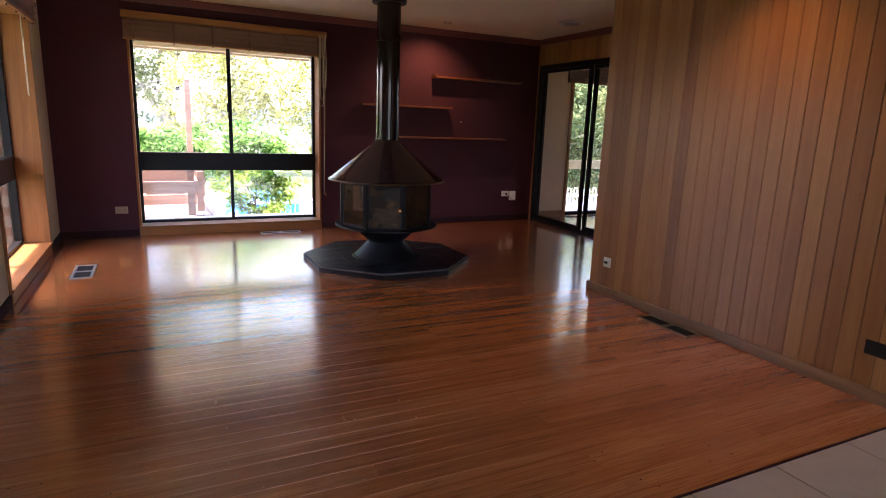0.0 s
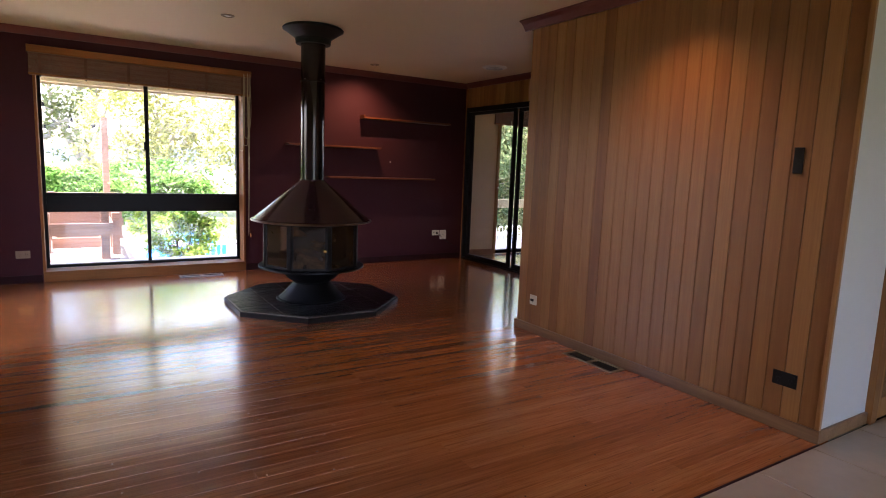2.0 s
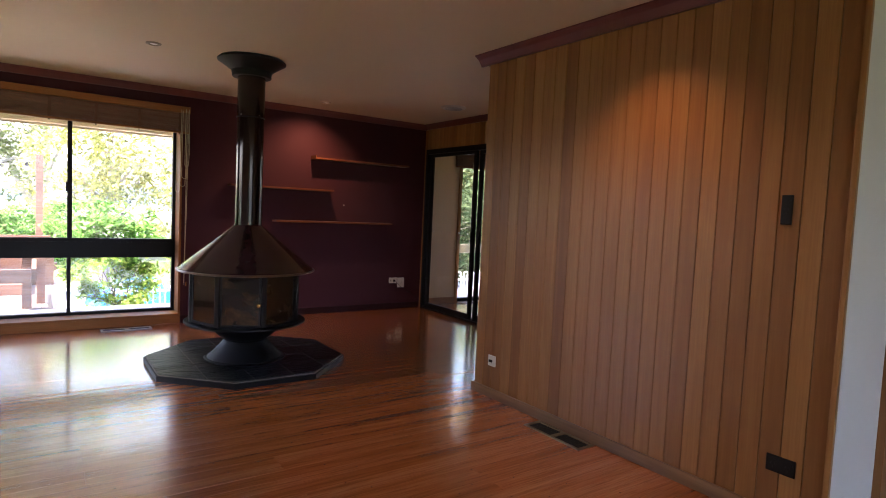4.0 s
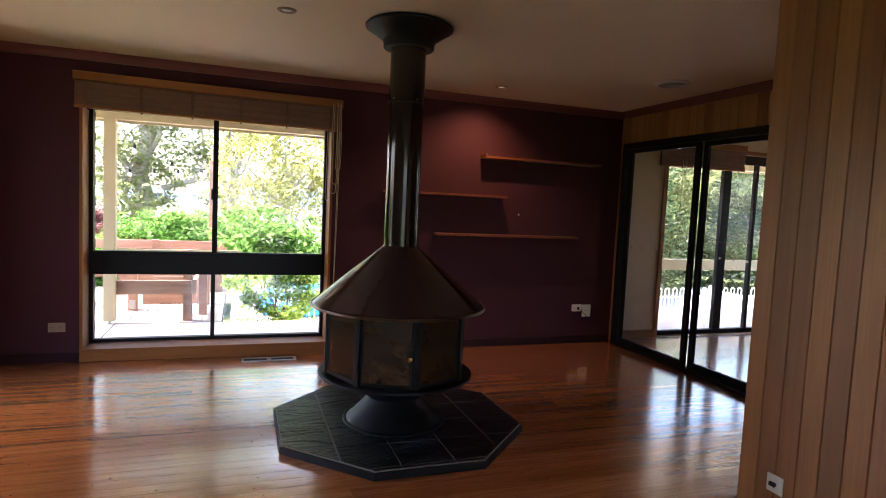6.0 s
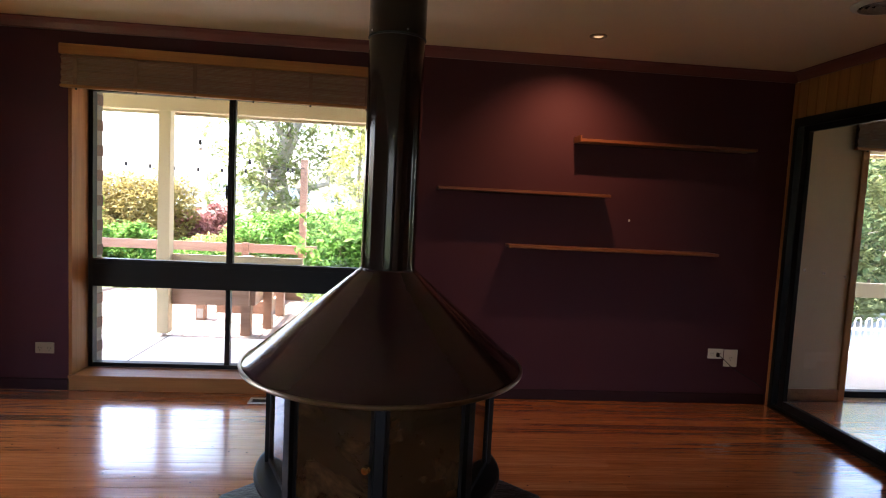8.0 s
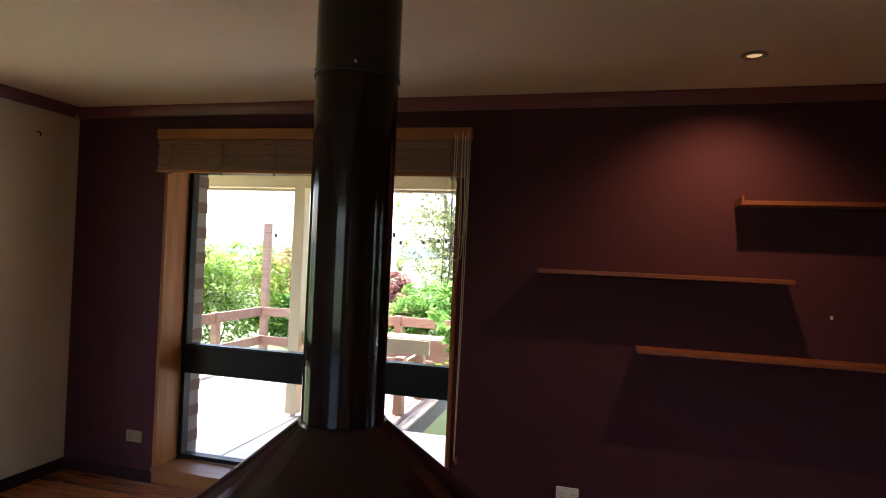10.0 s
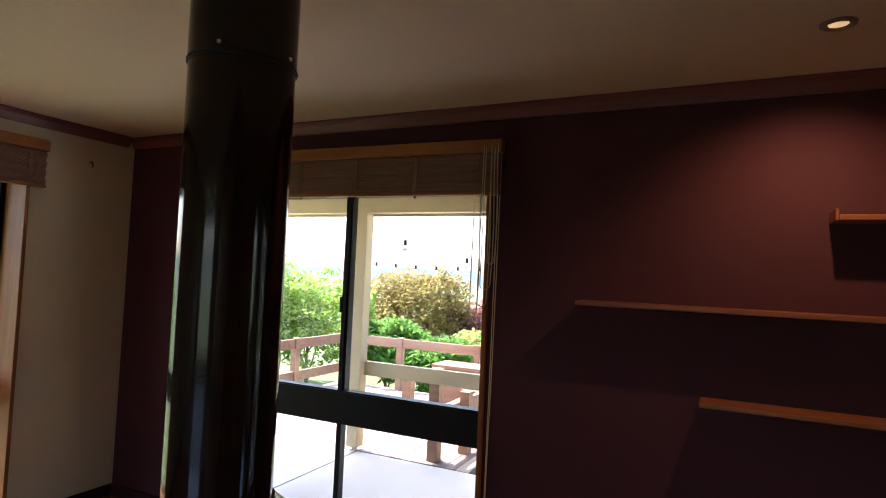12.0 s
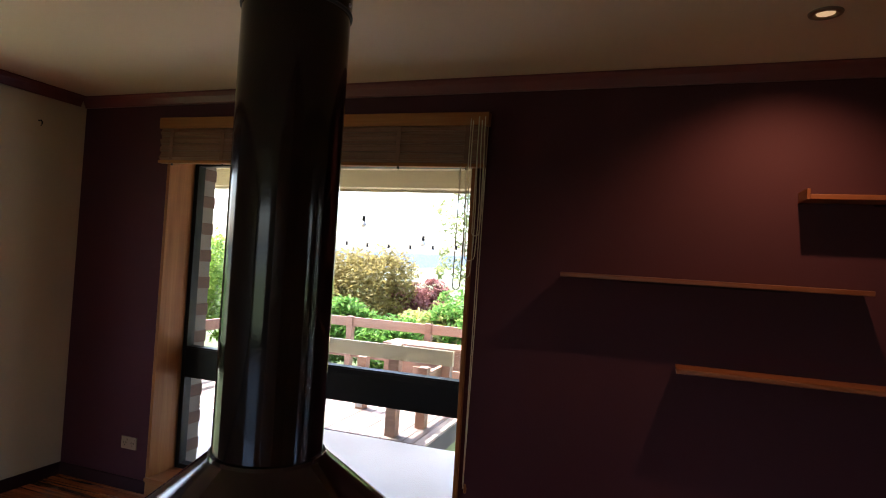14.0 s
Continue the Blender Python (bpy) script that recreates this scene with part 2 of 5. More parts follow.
M_TILE = paint("beige_floor_tile", (0.49, 0.41, 0.32), 0.30, 0.38, 11, 0.05)
M_GROUT = paint("grey_grout", (0.20, 0.18, 0.16), 0.9, 0.2, 120, 0.3)
M_CONC = paint("patio_concrete", (0.66, 0.64, 0.60), 0.85, 0.22, 70, 0.35)
M_FASCIA = paint("cream_outdoor_paint", (0.50, 0.41, 0.25), 0.55, 0.06, 80, 0.1)
M_FENCE = paint("white_fence_paint", (0.78, 0.78, 0.76), 0.45, 0.04, 80, 0.05)
M_MORTAR = paint("mortar", (0.20, 0.17, 0.14), 0.95, 0.15, 150, 0.5)
M_BRICK = paint("brown_brick", (0.12, 0.07, 0.05), 0.85, 0.35, 60, 0.6)
M_BLUE = paint("blue_pool_cover", (0.02, 0.28, 0.55), 0.4, 0.15, 10, 0.3)
M_BARK = paint("bark", (0.16, 0.12, 0.09), 0.9, 0.3, 30, 0.8, dist=0.02)
M_PALEBARK = paint("pale_bark", (0.42, 0.36, 0.29), 0.85, 0.25, 20, 0.5, dist=0.02)
M_GRASS = paint("garden_ground", (0.085, 0.11, 0.04), 0.95, 0.4, 8, 0.6, dist=0.03)
# the blue of the hills is distance haze put into their colour
M_HILL = paint("far_hills", (0.055, 0.078, 0.10), 0.95, 0.35, 0.02, 0.0)
M_FIELD = paint("far_fields", (0.13, 0.15, 0.11), 0.95, 0.3, 0.05, 0.0)
M_GLASS = glass("window_glass", (1, 1, 1))
M_SOOT = sooty_glass("sooty_stove_glass")
M_SLATE = slate("black_slate")
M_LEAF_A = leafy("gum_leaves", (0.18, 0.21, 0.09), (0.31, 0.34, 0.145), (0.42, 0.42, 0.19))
# darker copy of the gum leaves, with shade put into the colour
M_LEAF_F = leafy("gum_leaves_painted_shade", (0.05, 0.085, 0.035), (0.13, 0.18, 0.075), (0.20, 0.24, 0.10))
M_LEAF_B = leafy("bright_leaves", (0.07, 0.16, 0.03), (0.18, 0.36, 0.07), (0.32, 0.45, 0.11))
M_LEAF_C = leafy("wattle_leaves", (0.26, 0.28, 0.10), (0.48, 0.48, 0.18), (0.66, 0.59, 0.16))
M_LEAF_D = leafy("bronze_leaves", (0.17, 0.135, 0.045), (0.31, 0.25, 0.085), (0.40, 0.33, 0.12))
M_LEAF_G = leafy("lime_leaves", (0.13, 0.22, 0.035), (0.28, 0.42, 0.07), (0.46, 0.50, 0.12))
M_LEAF_E = leafy("red_leaves", (0.20, 0.08, 0.07), (0.33, 0.15, 0.14), (0.42, 0.22, 0.20))


def lamp_glow(name, colour, power):
    m, n, l, b = material(name)
    b.inputs["Emission Color"].default_value = (*colour, 1)
    b.inputs["Emission Strength"].default_value = power
    return m


M_BULB = lamp_glow("warm_bulb", (1.0, 0.62, 0.30), 0.09)
M_BULB_OFF = paint("frosted_bulb", (0.75, 0.72, 0.66), 0.3, 0.03, 100, 0.02)

# ---------------------------------------------------------------- mesh helpers
PLACE = {}


def thing(name, at, label, category, group="", kind=""):
    ob = new(name)
    ob.location = at
    PLACE[ob] = Vector(at)
    return tagged(ob, label, category, group, kind)


def part(name, bm, mat, parent=None, label="", smooth=False):
    """Links a bmesh, given in the world's metres, as one mesh under a thing, a part or nothing."""
    at = PLACE[parent] if parent else Vector((0, 0, 0))
    if at.length:
        bmesh.ops.translate(bm, verts=bm.verts, vec=-at)
    me = bpy.data.meshes.new(name)
    bm.to_mesh(me)
    bm.free()
    if smooth:
        for p in me.polygons:
            p.use_smooth = True
        me.set_sharp_from_angle(angle=radians(28))
    me.materials.append(mat)
    ob = new(name, me)
    PLACE[ob] = at
    if parent:
        ob.parent = parent
    if label:
        ob["label"] = label
    return ob


def piece(name, me, parent, at, turn=0.0):
    """One more object on a shared mesh, at a place in the world."""
    ob = new(name, me)
    ob.parent = parent
    ob.location = Vector(at) - PLACE[parent]
    ob.rotation_euler = (0, 0, turn)
    return ob


def mesh_of(name, bm, mat, smooth=False):
    me = bpy.data.meshes.new(name)
    bm.to_mesh(me)
    bm.free()
    me.materials.append(mat)
    if smooth:
        for p in me.polygons:
            p.use_smooth = True
    return me


def box(x0, x1, y0, y1, z0, z1, bevel=0.0, bm=None):
    bm = bm or bmesh.new()
    r = bmesh.ops.create_cube(bm, size=1.0)
    for v in r["verts"]:
        v.co = Vector(((x0 + x1) / 2 + v.co.x * (x1 - x0), (y0 + y1) / 2 + v.co.y * (y1 - y0), (z0 + z1) / 2 + v.co.z * (z1 - z0)))
    if bevel:
        es = list({e for v in r["verts"] for e in v.link_edges})
        bmesh.ops.bevel(bm, geom=es, offset=bevel, segments=2, affect="EDGES", profile=0.6)
    return bm


def lathe(profile, cx, cy, seg=64, bm=None, start=0.0):
    """A solid of revolution about the upright axis at (cx, cy), from (radius, z) pairs."""
    bm = bm or bmesh.new()
    rings = []
    for r, z in profile:
        if r < 1e-5:
            rings.append([bm.verts.new((cx, cy, z))])
        else:
            rings.append([bm.verts.new((cx + r * math.cos(start + 2 * math.pi * k / seg), cy + r * math.sin(start + 2 * math.pi * k / seg), z)) for k in range(seg)])
    for a, b in zip(rings, rings[1:]):
        for k in range(seg):
            k2 = (k + 1) % seg
            if len(a) == 1 and len(b) > 1:
                bm.faces.new((a[0], b[k], b[k2]))
            elif len(b) == 1 and len(a) > 1:
                bm.faces.new((a[k], a[k2], b[0]))
            elif len(a) > 1:
                bm.faces.new((a[k], a[k2], b[k2], b[k]))
    bmesh.ops.recalc_face_normals(bm, faces=bm.faces)
    return bm


def tube(points, r, seg=8, bm=None, r_end=None):
    bm = bm or bmesh.new()
    pts = [Vector(p) for p in points]
    rings = []
    for i, p in enumerate(pts):
        d = (pts[min(i + 1, len(pts) - 1)] - pts[max(i - 1, 0)]).normalized()
        a = d.cross(Vector((0, 0, 1)) if abs(d.z) < 0.9 else Vector((1, 0, 0))).normalized()
        b = d.cross(a)
        rr = r if r_end is None else r + (r_end - r) * i / (len(pts) - 1)
        rings.append([bm.verts.new(p + (a * math.cos(2 * math.pi * k / seg) + b * math.sin(2 * math.pi * k / seg)) * rr) for k in range(seg)])
    for u, v in zip(rings, rings[1:]):
        for k in range(seg):
            bm.faces.new((u[k], u[(k + 1) % seg], v[(k + 1) % seg], v[k]))
    bm.faces.new(rings[0][::-1])
    bm.faces.new(rings[-1])
    return bm


def prism(poly, z0, z1, bevel=0.0):
    bm = bmesh.new()
    lo, hi = [bm.verts.new((x, y, z0)) for x, y in poly], [bm.verts.new((x, y, z1)) for x, y in poly]
    top = bm.faces.new(hi)
    bm.faces.new(lo[::-1])
    for k in range(len(poly)):
        k2 = (k + 1) % len(poly)
        bm.faces.new((lo[k], lo[k2], hi[k2], hi[k]))
    bmesh.ops.recalc_face_normals(bm, faces=bm.faces)
    if bevel:
        bmesh.ops.bevel(bm, geom=list(top.edges), offset=bevel, segments=2, affect="EDGES", profile=0.6)
    return bm


def sweep_profile(profile, path_axis, a0, a1, frame_fn):
    """Extrudes a 2D profile along a straight line; frame_fn(u, v, s) gives the place."""
    bm = bmesh.new()
    ends = [[bm.verts.new(frame_fn(u, v, s)) for u, v in profile] for s in (a0, a1)]
    k = len(profile)
    for i in range(k):
        bm.faces.new((ends[0][i], ends[0][(i + 1) % k], ends[1][(i + 1) % k], ends[1][i]))
    bm.faces.new(ends[0][::-1])
    bm.faces.new(ends[1])
    bmesh.ops.recalc_face_normals(bm, faces=bm.faces)
    return bm


# ---------------------------------------------------------------- plan
XL, XR, YB, YT, YE = 0.075, 5.62, 7.90, 2.43, 4.72   # left wall, door wall, back wall, tile edge, partition's far end
YP, XP, CEIL, CORN = 2.445, 4.055, 2.37, 2.30                  # partition's face, ceiling, cornice's lower edge
WX0, WX1, WZ0, WZ1 = 0.80, 2.66, 0.105, 2.0         # back window's clear opening in its timber lining
LY0, LY1 = 5.64, 7.23                               # left window's clear opening
DY0, DY1, DZ = 5.975, 7.84, 2.05                      # sliding door
NX1, NYB, NX0W, NX1W = 9.4, 8.0, 6.30, 8.75         # next room: far side, its window wall, its glass doors


def wall_with_hole(name, mat, axis, plane, thick, a0, a1, z0, z1, hole, label):
    """A wall along x (axis 'y': at y = plane) or along y (axis 'x'), with one opening (b0, b1, c0, c1) through it."""
    bm = bmesh.new()
    rects = [(a0, a1, z0, z1)]
    if hole:
        b0, b1, c0, c1 = hole
        rects = [(a0, b0, z0, z1), (b1, a1, z0, z1), (b0, b1, c1, z1)]
        if c0 > z0 + 1e-4:
            rects.append((b0, b1, z0, c0))
    for r0, r1, s0, s1 in rects:
        if axis == "y":
            box(r0, r1, min(plane, plane + thick), max(plane, plane + thick), s0, s1, bm=bm)
        else:
            box(min(plane, plane + thick), max(plane, plane + thick), r0, r1, s0, s1, bm=bm)
    return tagged(part(name, bm, mat), label, "wall", kind="structure")


wall_with_hole("wall_back", M_WALL, "y", YB, 0.20, -0.35, XR + 0.12, -0.05, CEIL, (WX0 - 0.022, WX1 + 0.022, 0.0, WZ1 + 0.022), "dark aubergine painted wall with a large window")
wall_with_hole("wall_left", M_CREAM, "x", XL, -0.20, 0.0, YB, -0.05, CEIL, (LY0 - 0.022, LY1 + 0.022, 0.0, WZ1 + 0.022), "cream painted wall with a low-silled window")
wall_with_hole("wall_left_near", M_CREAM, "x", XL, -0.20, -1.6, 0.0, -0.05, CEIL, None, "cream painted wall of the tiled area")
wall_with_hole("wall_right", M_CREAM, "x", XR, 0.10, YE - 0.14, YB, -0.05, CEIL, (DY0, DY1, 0.0, DZ), "stud wall around the sliding glass door")
wall_with_hole("wall_partition", M_WHITE, "x", XP + 0.014, 0.475, YP, YE - 0.014, -0.05, CEIL, None, "white end of the timber-lined partition wall")
wall_with_hole("wall_partition_return", M_WHITE, "y", YE - 0.014, -0.12, 4.544, XR, -0.05, CEIL, None, "partition wall returning to the door wall")
wall_with_hole("wall_hall", M_WHITE, "y", YP, 0.12, 5.70, 8.0, -0.05, CEIL, None, "white hall wall")
# the opening is added out of view, to let sky light in from behind
wall_with_hole("wall_near", M_WHITE, "y", -1.6, -0.12, -0.3, 8.0, -0.05, CEIL, (0.8, 3.8, 0.3, 2.1), "white wall behind the tiled area, with an unseen opening added for fill light")
wall_with_hole("wall_hall_end", M_WHITE, "x", 8.0, 0.12, -1.6, YP, -0.05, CEIL, None, "white end wall of the tiled area")
wall_with_hole("wall_next_back", M_CREAM, "y", NYB, 0.10, XR + 0.122, NX1, -0.05, CEIL, (NX0W, NX1W, 0.0, 2.08), "cream wall of the next room around glass doors")
# this wall's opening is invented; it only brightens the next room
wall_with_hole("wall_next_side", M_CREAM, "x", NX1, 0.12, YE - 0.2, NYB + 0.1, -0.05, CEIL, (5.5, 6.7, 0.8, 2.0), "cream side wall of the next room, with an unseen opening added to brighten it")
wall_with_hole("wall_next_near", M_CREAM, "y", YE - 0.2, -0.12, XR + 0.1, NX1, -0.05, CEIL, None, "cream near wall of the next room")

bm = box(-0.4, 9.6, -1.8, 8.12, CEIL, CEIL + 0.12)
tagged(part("ceiling", bm, M_CEIL), "off-white plaster ceiling", "ceiling", kind="structure")

# cornices: a cove profile (u out from the wall, v down from the ceiling)
COVE = [(0, 0), (0.046, 0), (0.046, -0.008), (0.038, -0.013), (0.026, -0.026), (0.017, -0.046), (0.011, -0.058), (0.010, -0.066), (0, -0.066)]
COVE_DEEP = [(u * 1.65, v * 1.06) for u, v in COVE]     # the partition carries a deeper one
CZ = CEIL - 0.001


def cornice(name, a0, a1, fn, label="plum painted cove cornice", profile=COVE):
    return tagged(part(name, sweep_profile(profile, "", a0, a1, fn), M_CORNICE), label, "cornice", kind="structure")


cornice("trim_cornice_back", XL + 0.001, XR - 0.001, lambda u, v, s: (s, YB - 0.001 - u, CZ + v))
cornice("trim_cornice_left", -1.5, YB - 0.048, lambda u, v, s: (XL + 0.001 + u, s, CZ + v))
cornice("trim_cornice_right", YE + 0.078, YB - 0.048, lambda u, v, s: (XR - 0.015 - u, s, CZ + v))
cornice("trim_cornice_partition", YP, YE + 0.0755, lambda u, v, s: (XP - 0.001 - u, s, CZ + v), profile=COVE_DEEP)
cornice("trim_cornice_return", XP, XR - 0.062, lambda u, v, s: (s, YE + 0.001 + u, CZ + v), profile=COVE_DEEP)
cornice("trim_cornice_next", XR + 0.13, NX1 - 0.01, lambda u, v, s: (s, NYB - 0.001 - u, CZ + v), "brown cove cornice of the next room")

# skirtings
def skirt(name, mat, label, *b):
    return tagged(part(name, box(*b, bevel=0.004), mat), label, "skirting board", kind="structure")


skirt("baseboard_back_left", M_SKIRT, "dark painted skirting board", XL, WX0 - 0.03, YB - 0.014, YB - 0.001, 0.001, 0.075)
skirt("baseboard_back_right", M_SKIRT, "dark painted skirting board", WX1 + 0.03, XR - 0.03, YB - 0.014, YB - 0.001, 0.001, 0.075)
skirt("baseboard_left_far", M_SKIRT, "dark timber skirting board", XL + 0.001, XL + 0.014, LY1 + 0.03, YB - 0.015, 0.001, 0.075)
skirt("baseboard_left_near", M_SKIRT, "dark timber skirting board", XL + 0.001, XL + 0.014, -1.5, LY0 - 0.03, 0.001, 0.075)
skirt("baseboard_partition", M_PANEL_X, "brown timber skirting board", XP - 0.016, XP - 0.001, YP - 0.016, YE + 0.016, 0.001, 0.066)
skirt("baseboard_partition_end", M_PANEL_X, "brown timber skirting board", XP - 0.001, 4.544, YP - 0.016, YP - 0.001, 0.001, 0.066)
skirt("baseboard_return", M_PANEL_X, "brown timber skirting board", XP, XR - 0.02, YE + 0.001, YE + 0.016, 0.001, 0.066)
skirt("baseboard_next", M_PANEL_X, "brown timber skirting board", XR + 0.13, NX0W - 0.05, NYB - 0.016, NYB - 0.001, 0.001, 0.092)

# ---------------------------------------------------------------- windows
def aluminium_window(name, label, x0, x1, z0, z1, y0, y1, mull, rail0, rail1, place):
    """Black aluminium frame with a sliding upper pair and a fixed lower pair of panes; built facing -y, then placed."""
    w = thing(name, (0, 0, 0), label, "window", kind="structure")
    f = 0.028
    fr = bmesh.new()
    for b in ((x0, x0 + f, y0, y1, z0, z1), (x1 - f, x1, y0, y1, z0, z1), (x0 + f, x1 - f, y0, y1, z0, z0 + f), (x0 + f, x1 - f, y0, y1, z1 - f, z1)):
        box(*b, bevel=0.002, bm=fr)
    part("window_frame", fr, M_BLACK, w)
    tr = bmesh.new()
    box(x0 + f, x1 - f, y0 - 0.004, y1 + 0.002, rail0, rail1, 0.003, tr)
    box(x0 + f, x1 - f, y0 - 0.012, y0 - 0.004, rail1 - 0.035, rail1 - 0.008, 0.002, tr)
    part("transom", tr, M_BLACK, w, "broad black aluminium transom")
    mu = bmesh.new()
    box(mull - 0.016, mull + 0.016, y0 + 0.004, y1 - 0.006, rail1, z1 - f, 0.002, mu)
    box(mull - 0.024, mull + 0.004, y0 - 0.006, y0 + 0.004, rail1, z1 - f, 0.002, mu)
    part("sash_stile", mu, M_BLACK, w)
    part("sash_latch", box(mull - 0.036, mull - 0.024, y0 - 0.012, y0 - 0.002, 1.30, 1.39, 0.003), M_DARKPLASTIC, w, "black sash latch")
    part("lower_mullion", box(mull - 0.026, mull + 0.006, y0 + 0.004, y1 - 0.006, z0 + f, rail0, 0.002), M_BLACK, w)
    ym = (y0 + y1) / 2
    for a, b, c, d in ((x0 + f, mull - 0.01, rail1, z1 - f), (mull + 0.01, x1 - f, rail1, z1 - f), (x0 + f, mull - 0.02, z0 + f, rail0), (mull, x1 - f, z0 + f, rail0)):
        p = part("pane", box(a, b, ym - 0.002, ym + 0.002, c, d), M_GLASS, w, "clear window pane")
        p.visible_shadow = False
    w.matrix_world = place
    return w


def lining(name, label, x0, x1, z0, z1, yf, yb, place):
    """Timber lining of a window: two jambs, head, sill and the apron below it; front edge at yf."""
    t = 0.022
    w = thing(name, (0, 0, 0), label, "window trim", kind="structure")
    part("jamb", box(x0 - t, x0, yf, yb, z0, z1, 0.003), M_TRIM, w)
    part("jamb", box(x1, x1 + t, yf, yb, z0, z1, 0.003), M_TRIM, w)
    part("head", box(x0 - t, x1 + t, yf, yb, z1, z1 + t, 0.003), M_TRIM_X, w)
    part("window_sill", box(x0 - t, x1 + t, yf - 0.012, yb, z0 - t, z0, 0.004), M_TRIM_X, w)
    part("apron", box(x0 - t, x1 + t, yf, yf + 0.02, 0.002, z0 - t, 0.003), M_TRIM_X, w)
    w.matrix_world = place
    return w


def roman_blind(name, label, x0, x1, yw, top, bot, place, cords):
    """A raised woven bamboo roman blind under a timber head board, with its pull cords."""
    b = thing(name, (0, 0, 0), label, "blind")
    part("head_board", box(x0, x1, yw - 0.045, yw - 0.002, top - 0.065, top, 0.004), M_TRIM_X, b, "pale timber head board")
    folds = bmesh.new()
    n_s = 26
    for k in range(n_s):
        z = bot + 0.018 + (top - 0.068 - bot - 0.018) * k / n_s
        h = (top - 0.068 - bot - 0.018) / n_s
        d = 0.024 + 0.006 * math.sin(k * 0.9) + 0.002 * ((k * 7) % 3)
        box(x0 + 0.012, x1 - 0.012, yw - d - 0.012, yw - 0.008, z + 0.0006, z + h - 0.0006, 0.0, folds)
    part("woven_folds", folds, M_BAMBOO, b, "stacked woven bamboo slats")
    part("bottom_batten", box(x0 + 0.008, x1 - 0.008, yw - 0.046, yw - 0.008, bot, bot + 0.018, 0.004), M_TRIM_X, b)
    k = 6
    for i in range(k):
        x = x0 + 0.10 + (x1 - x0 - 0.2) * i / (k - 1)
        part("lift_tape", box(x - 0.012, x + 0.012, yw - 0.046, yw - 0.0445, bot + 0.02, top - 0.07), M_BAMBOO, b)
        part("cord_knob", lathe([(0, bot - 0.014), (0.006, bot - 0.010), (0.007, bot - 0.005), (0.004, bot), (0, bot)], x, yw - 0.03, 8), M_DARK, b)
    for pts in cords:
        part("pull_cord", tube(pts, 0.0026, 6), M_CORD, b, "cream pull cord", True)
    b.matrix_world = place
    return b


ID = Matrix.Identity(4)
# the left window is drawn facing -y like the other one, then turned so that its inner side faces +x:  (x, y) -> (-y + ox, x)
LEFT = Matrix.Translation((XL, 0, 0)) @ Matrix.Rotation(radians(90), 4, "Z") @ Matrix.Translation((0, 0, 0))
aluminium_window("window_1", "black aluminium sliding window over two fixed panes", WX0, WX1, WZ0, WZ1, 8.085, 8.145, 1.735, 0.665, 0.855, ID)
lining("trim_window_1", "orange-brown timber window lining and apron", WX0, WX1, WZ0, WZ1, YB - 0.018, 8.085, ID)
aluminium_window("window_2", "black aluminium window over two fixed panes", LY0, LY1, WZ0, WZ1, 0.185, 0.245, 6.34, 0.665, 0.855, LEFT)
lining("trim_window_2", "orange-brown timber window lining with a deep sill", LY0, LY1, WZ0, WZ1, -0.018, 0.185, LEFT)


def hang(x, y, z0, z1, w, sag=6):
    """A loop of cord: down from z0, round at z1, up again w to the side."""
    pts = [(x, y, z0 + (z1 + w / 2 - z0) * k / 5) for k in range(6)]
    pts += [(x + w / 2 - w / 2 * math.cos(a), y - 0.004 * math.sin(a), z1 + w / 2 - w / 2 * math.sin(a)) for a in (math.pi * k / sag for k in range(1, sag))]
    return pts + [(x + w + 0.006 * math.sin(k), y, z1 + w / 2 + (z0 - z1 - w / 2) * k / 5) for k in range(6)]


CB = [hang(2.622, YB - 0.068, 1.95, 1.36, 0.035), hang(2.66, YB - 0.071, 2.18, 1.42, 0.045), hang(2.672, YB - 0.074, 2.17, 1.50, 0.05), hang(2.700, YB - 0.069, 2.19, 1.62, 0.035), [(2.735, YB - 0.03, 2.16), (2.735, YB - 0.028, 1.2), (2.73, YB - 0.028, 0.42)], [(2.722, YB - 0.03, 2.16), (2.726, YB - 0.028, 1.2), (2.728, YB - 0.028, 0.44)]]
roman_blind("roman_blind", "raised woven bamboo roman blind under a timber head board", 0.745, 2.745, YB - 0.019, 2.215, 1.948, Matrix.Translation((0.745, 0, 2.215)) @ Matrix.Rotation(radians(0.55), 4, "Y") @ Matrix.Translation((-0.745, 0, -2.215)), CB)
roman_blind("roman_blind", "raised woven bamboo blind above the low-silled window", LY0 - 0.12, LY1 + 0.09, -0.019, 2.225, 1.945, LEFT, [hang(LY0 + 1.0, -0.06, 1.95, 1.35, 0.03)])
part("cord_tassel", lathe([(0, 0.385), (0.007, 0.39), (0.008, 0.41), (0.004, 0.43), (0, 0.43)], 2.729, YB - 0.047, 10), M_TRIM, None)
tagged(bpy.data.objects["cord_tassel"], "small wooden tassel on the blind cord", "cord tassel")


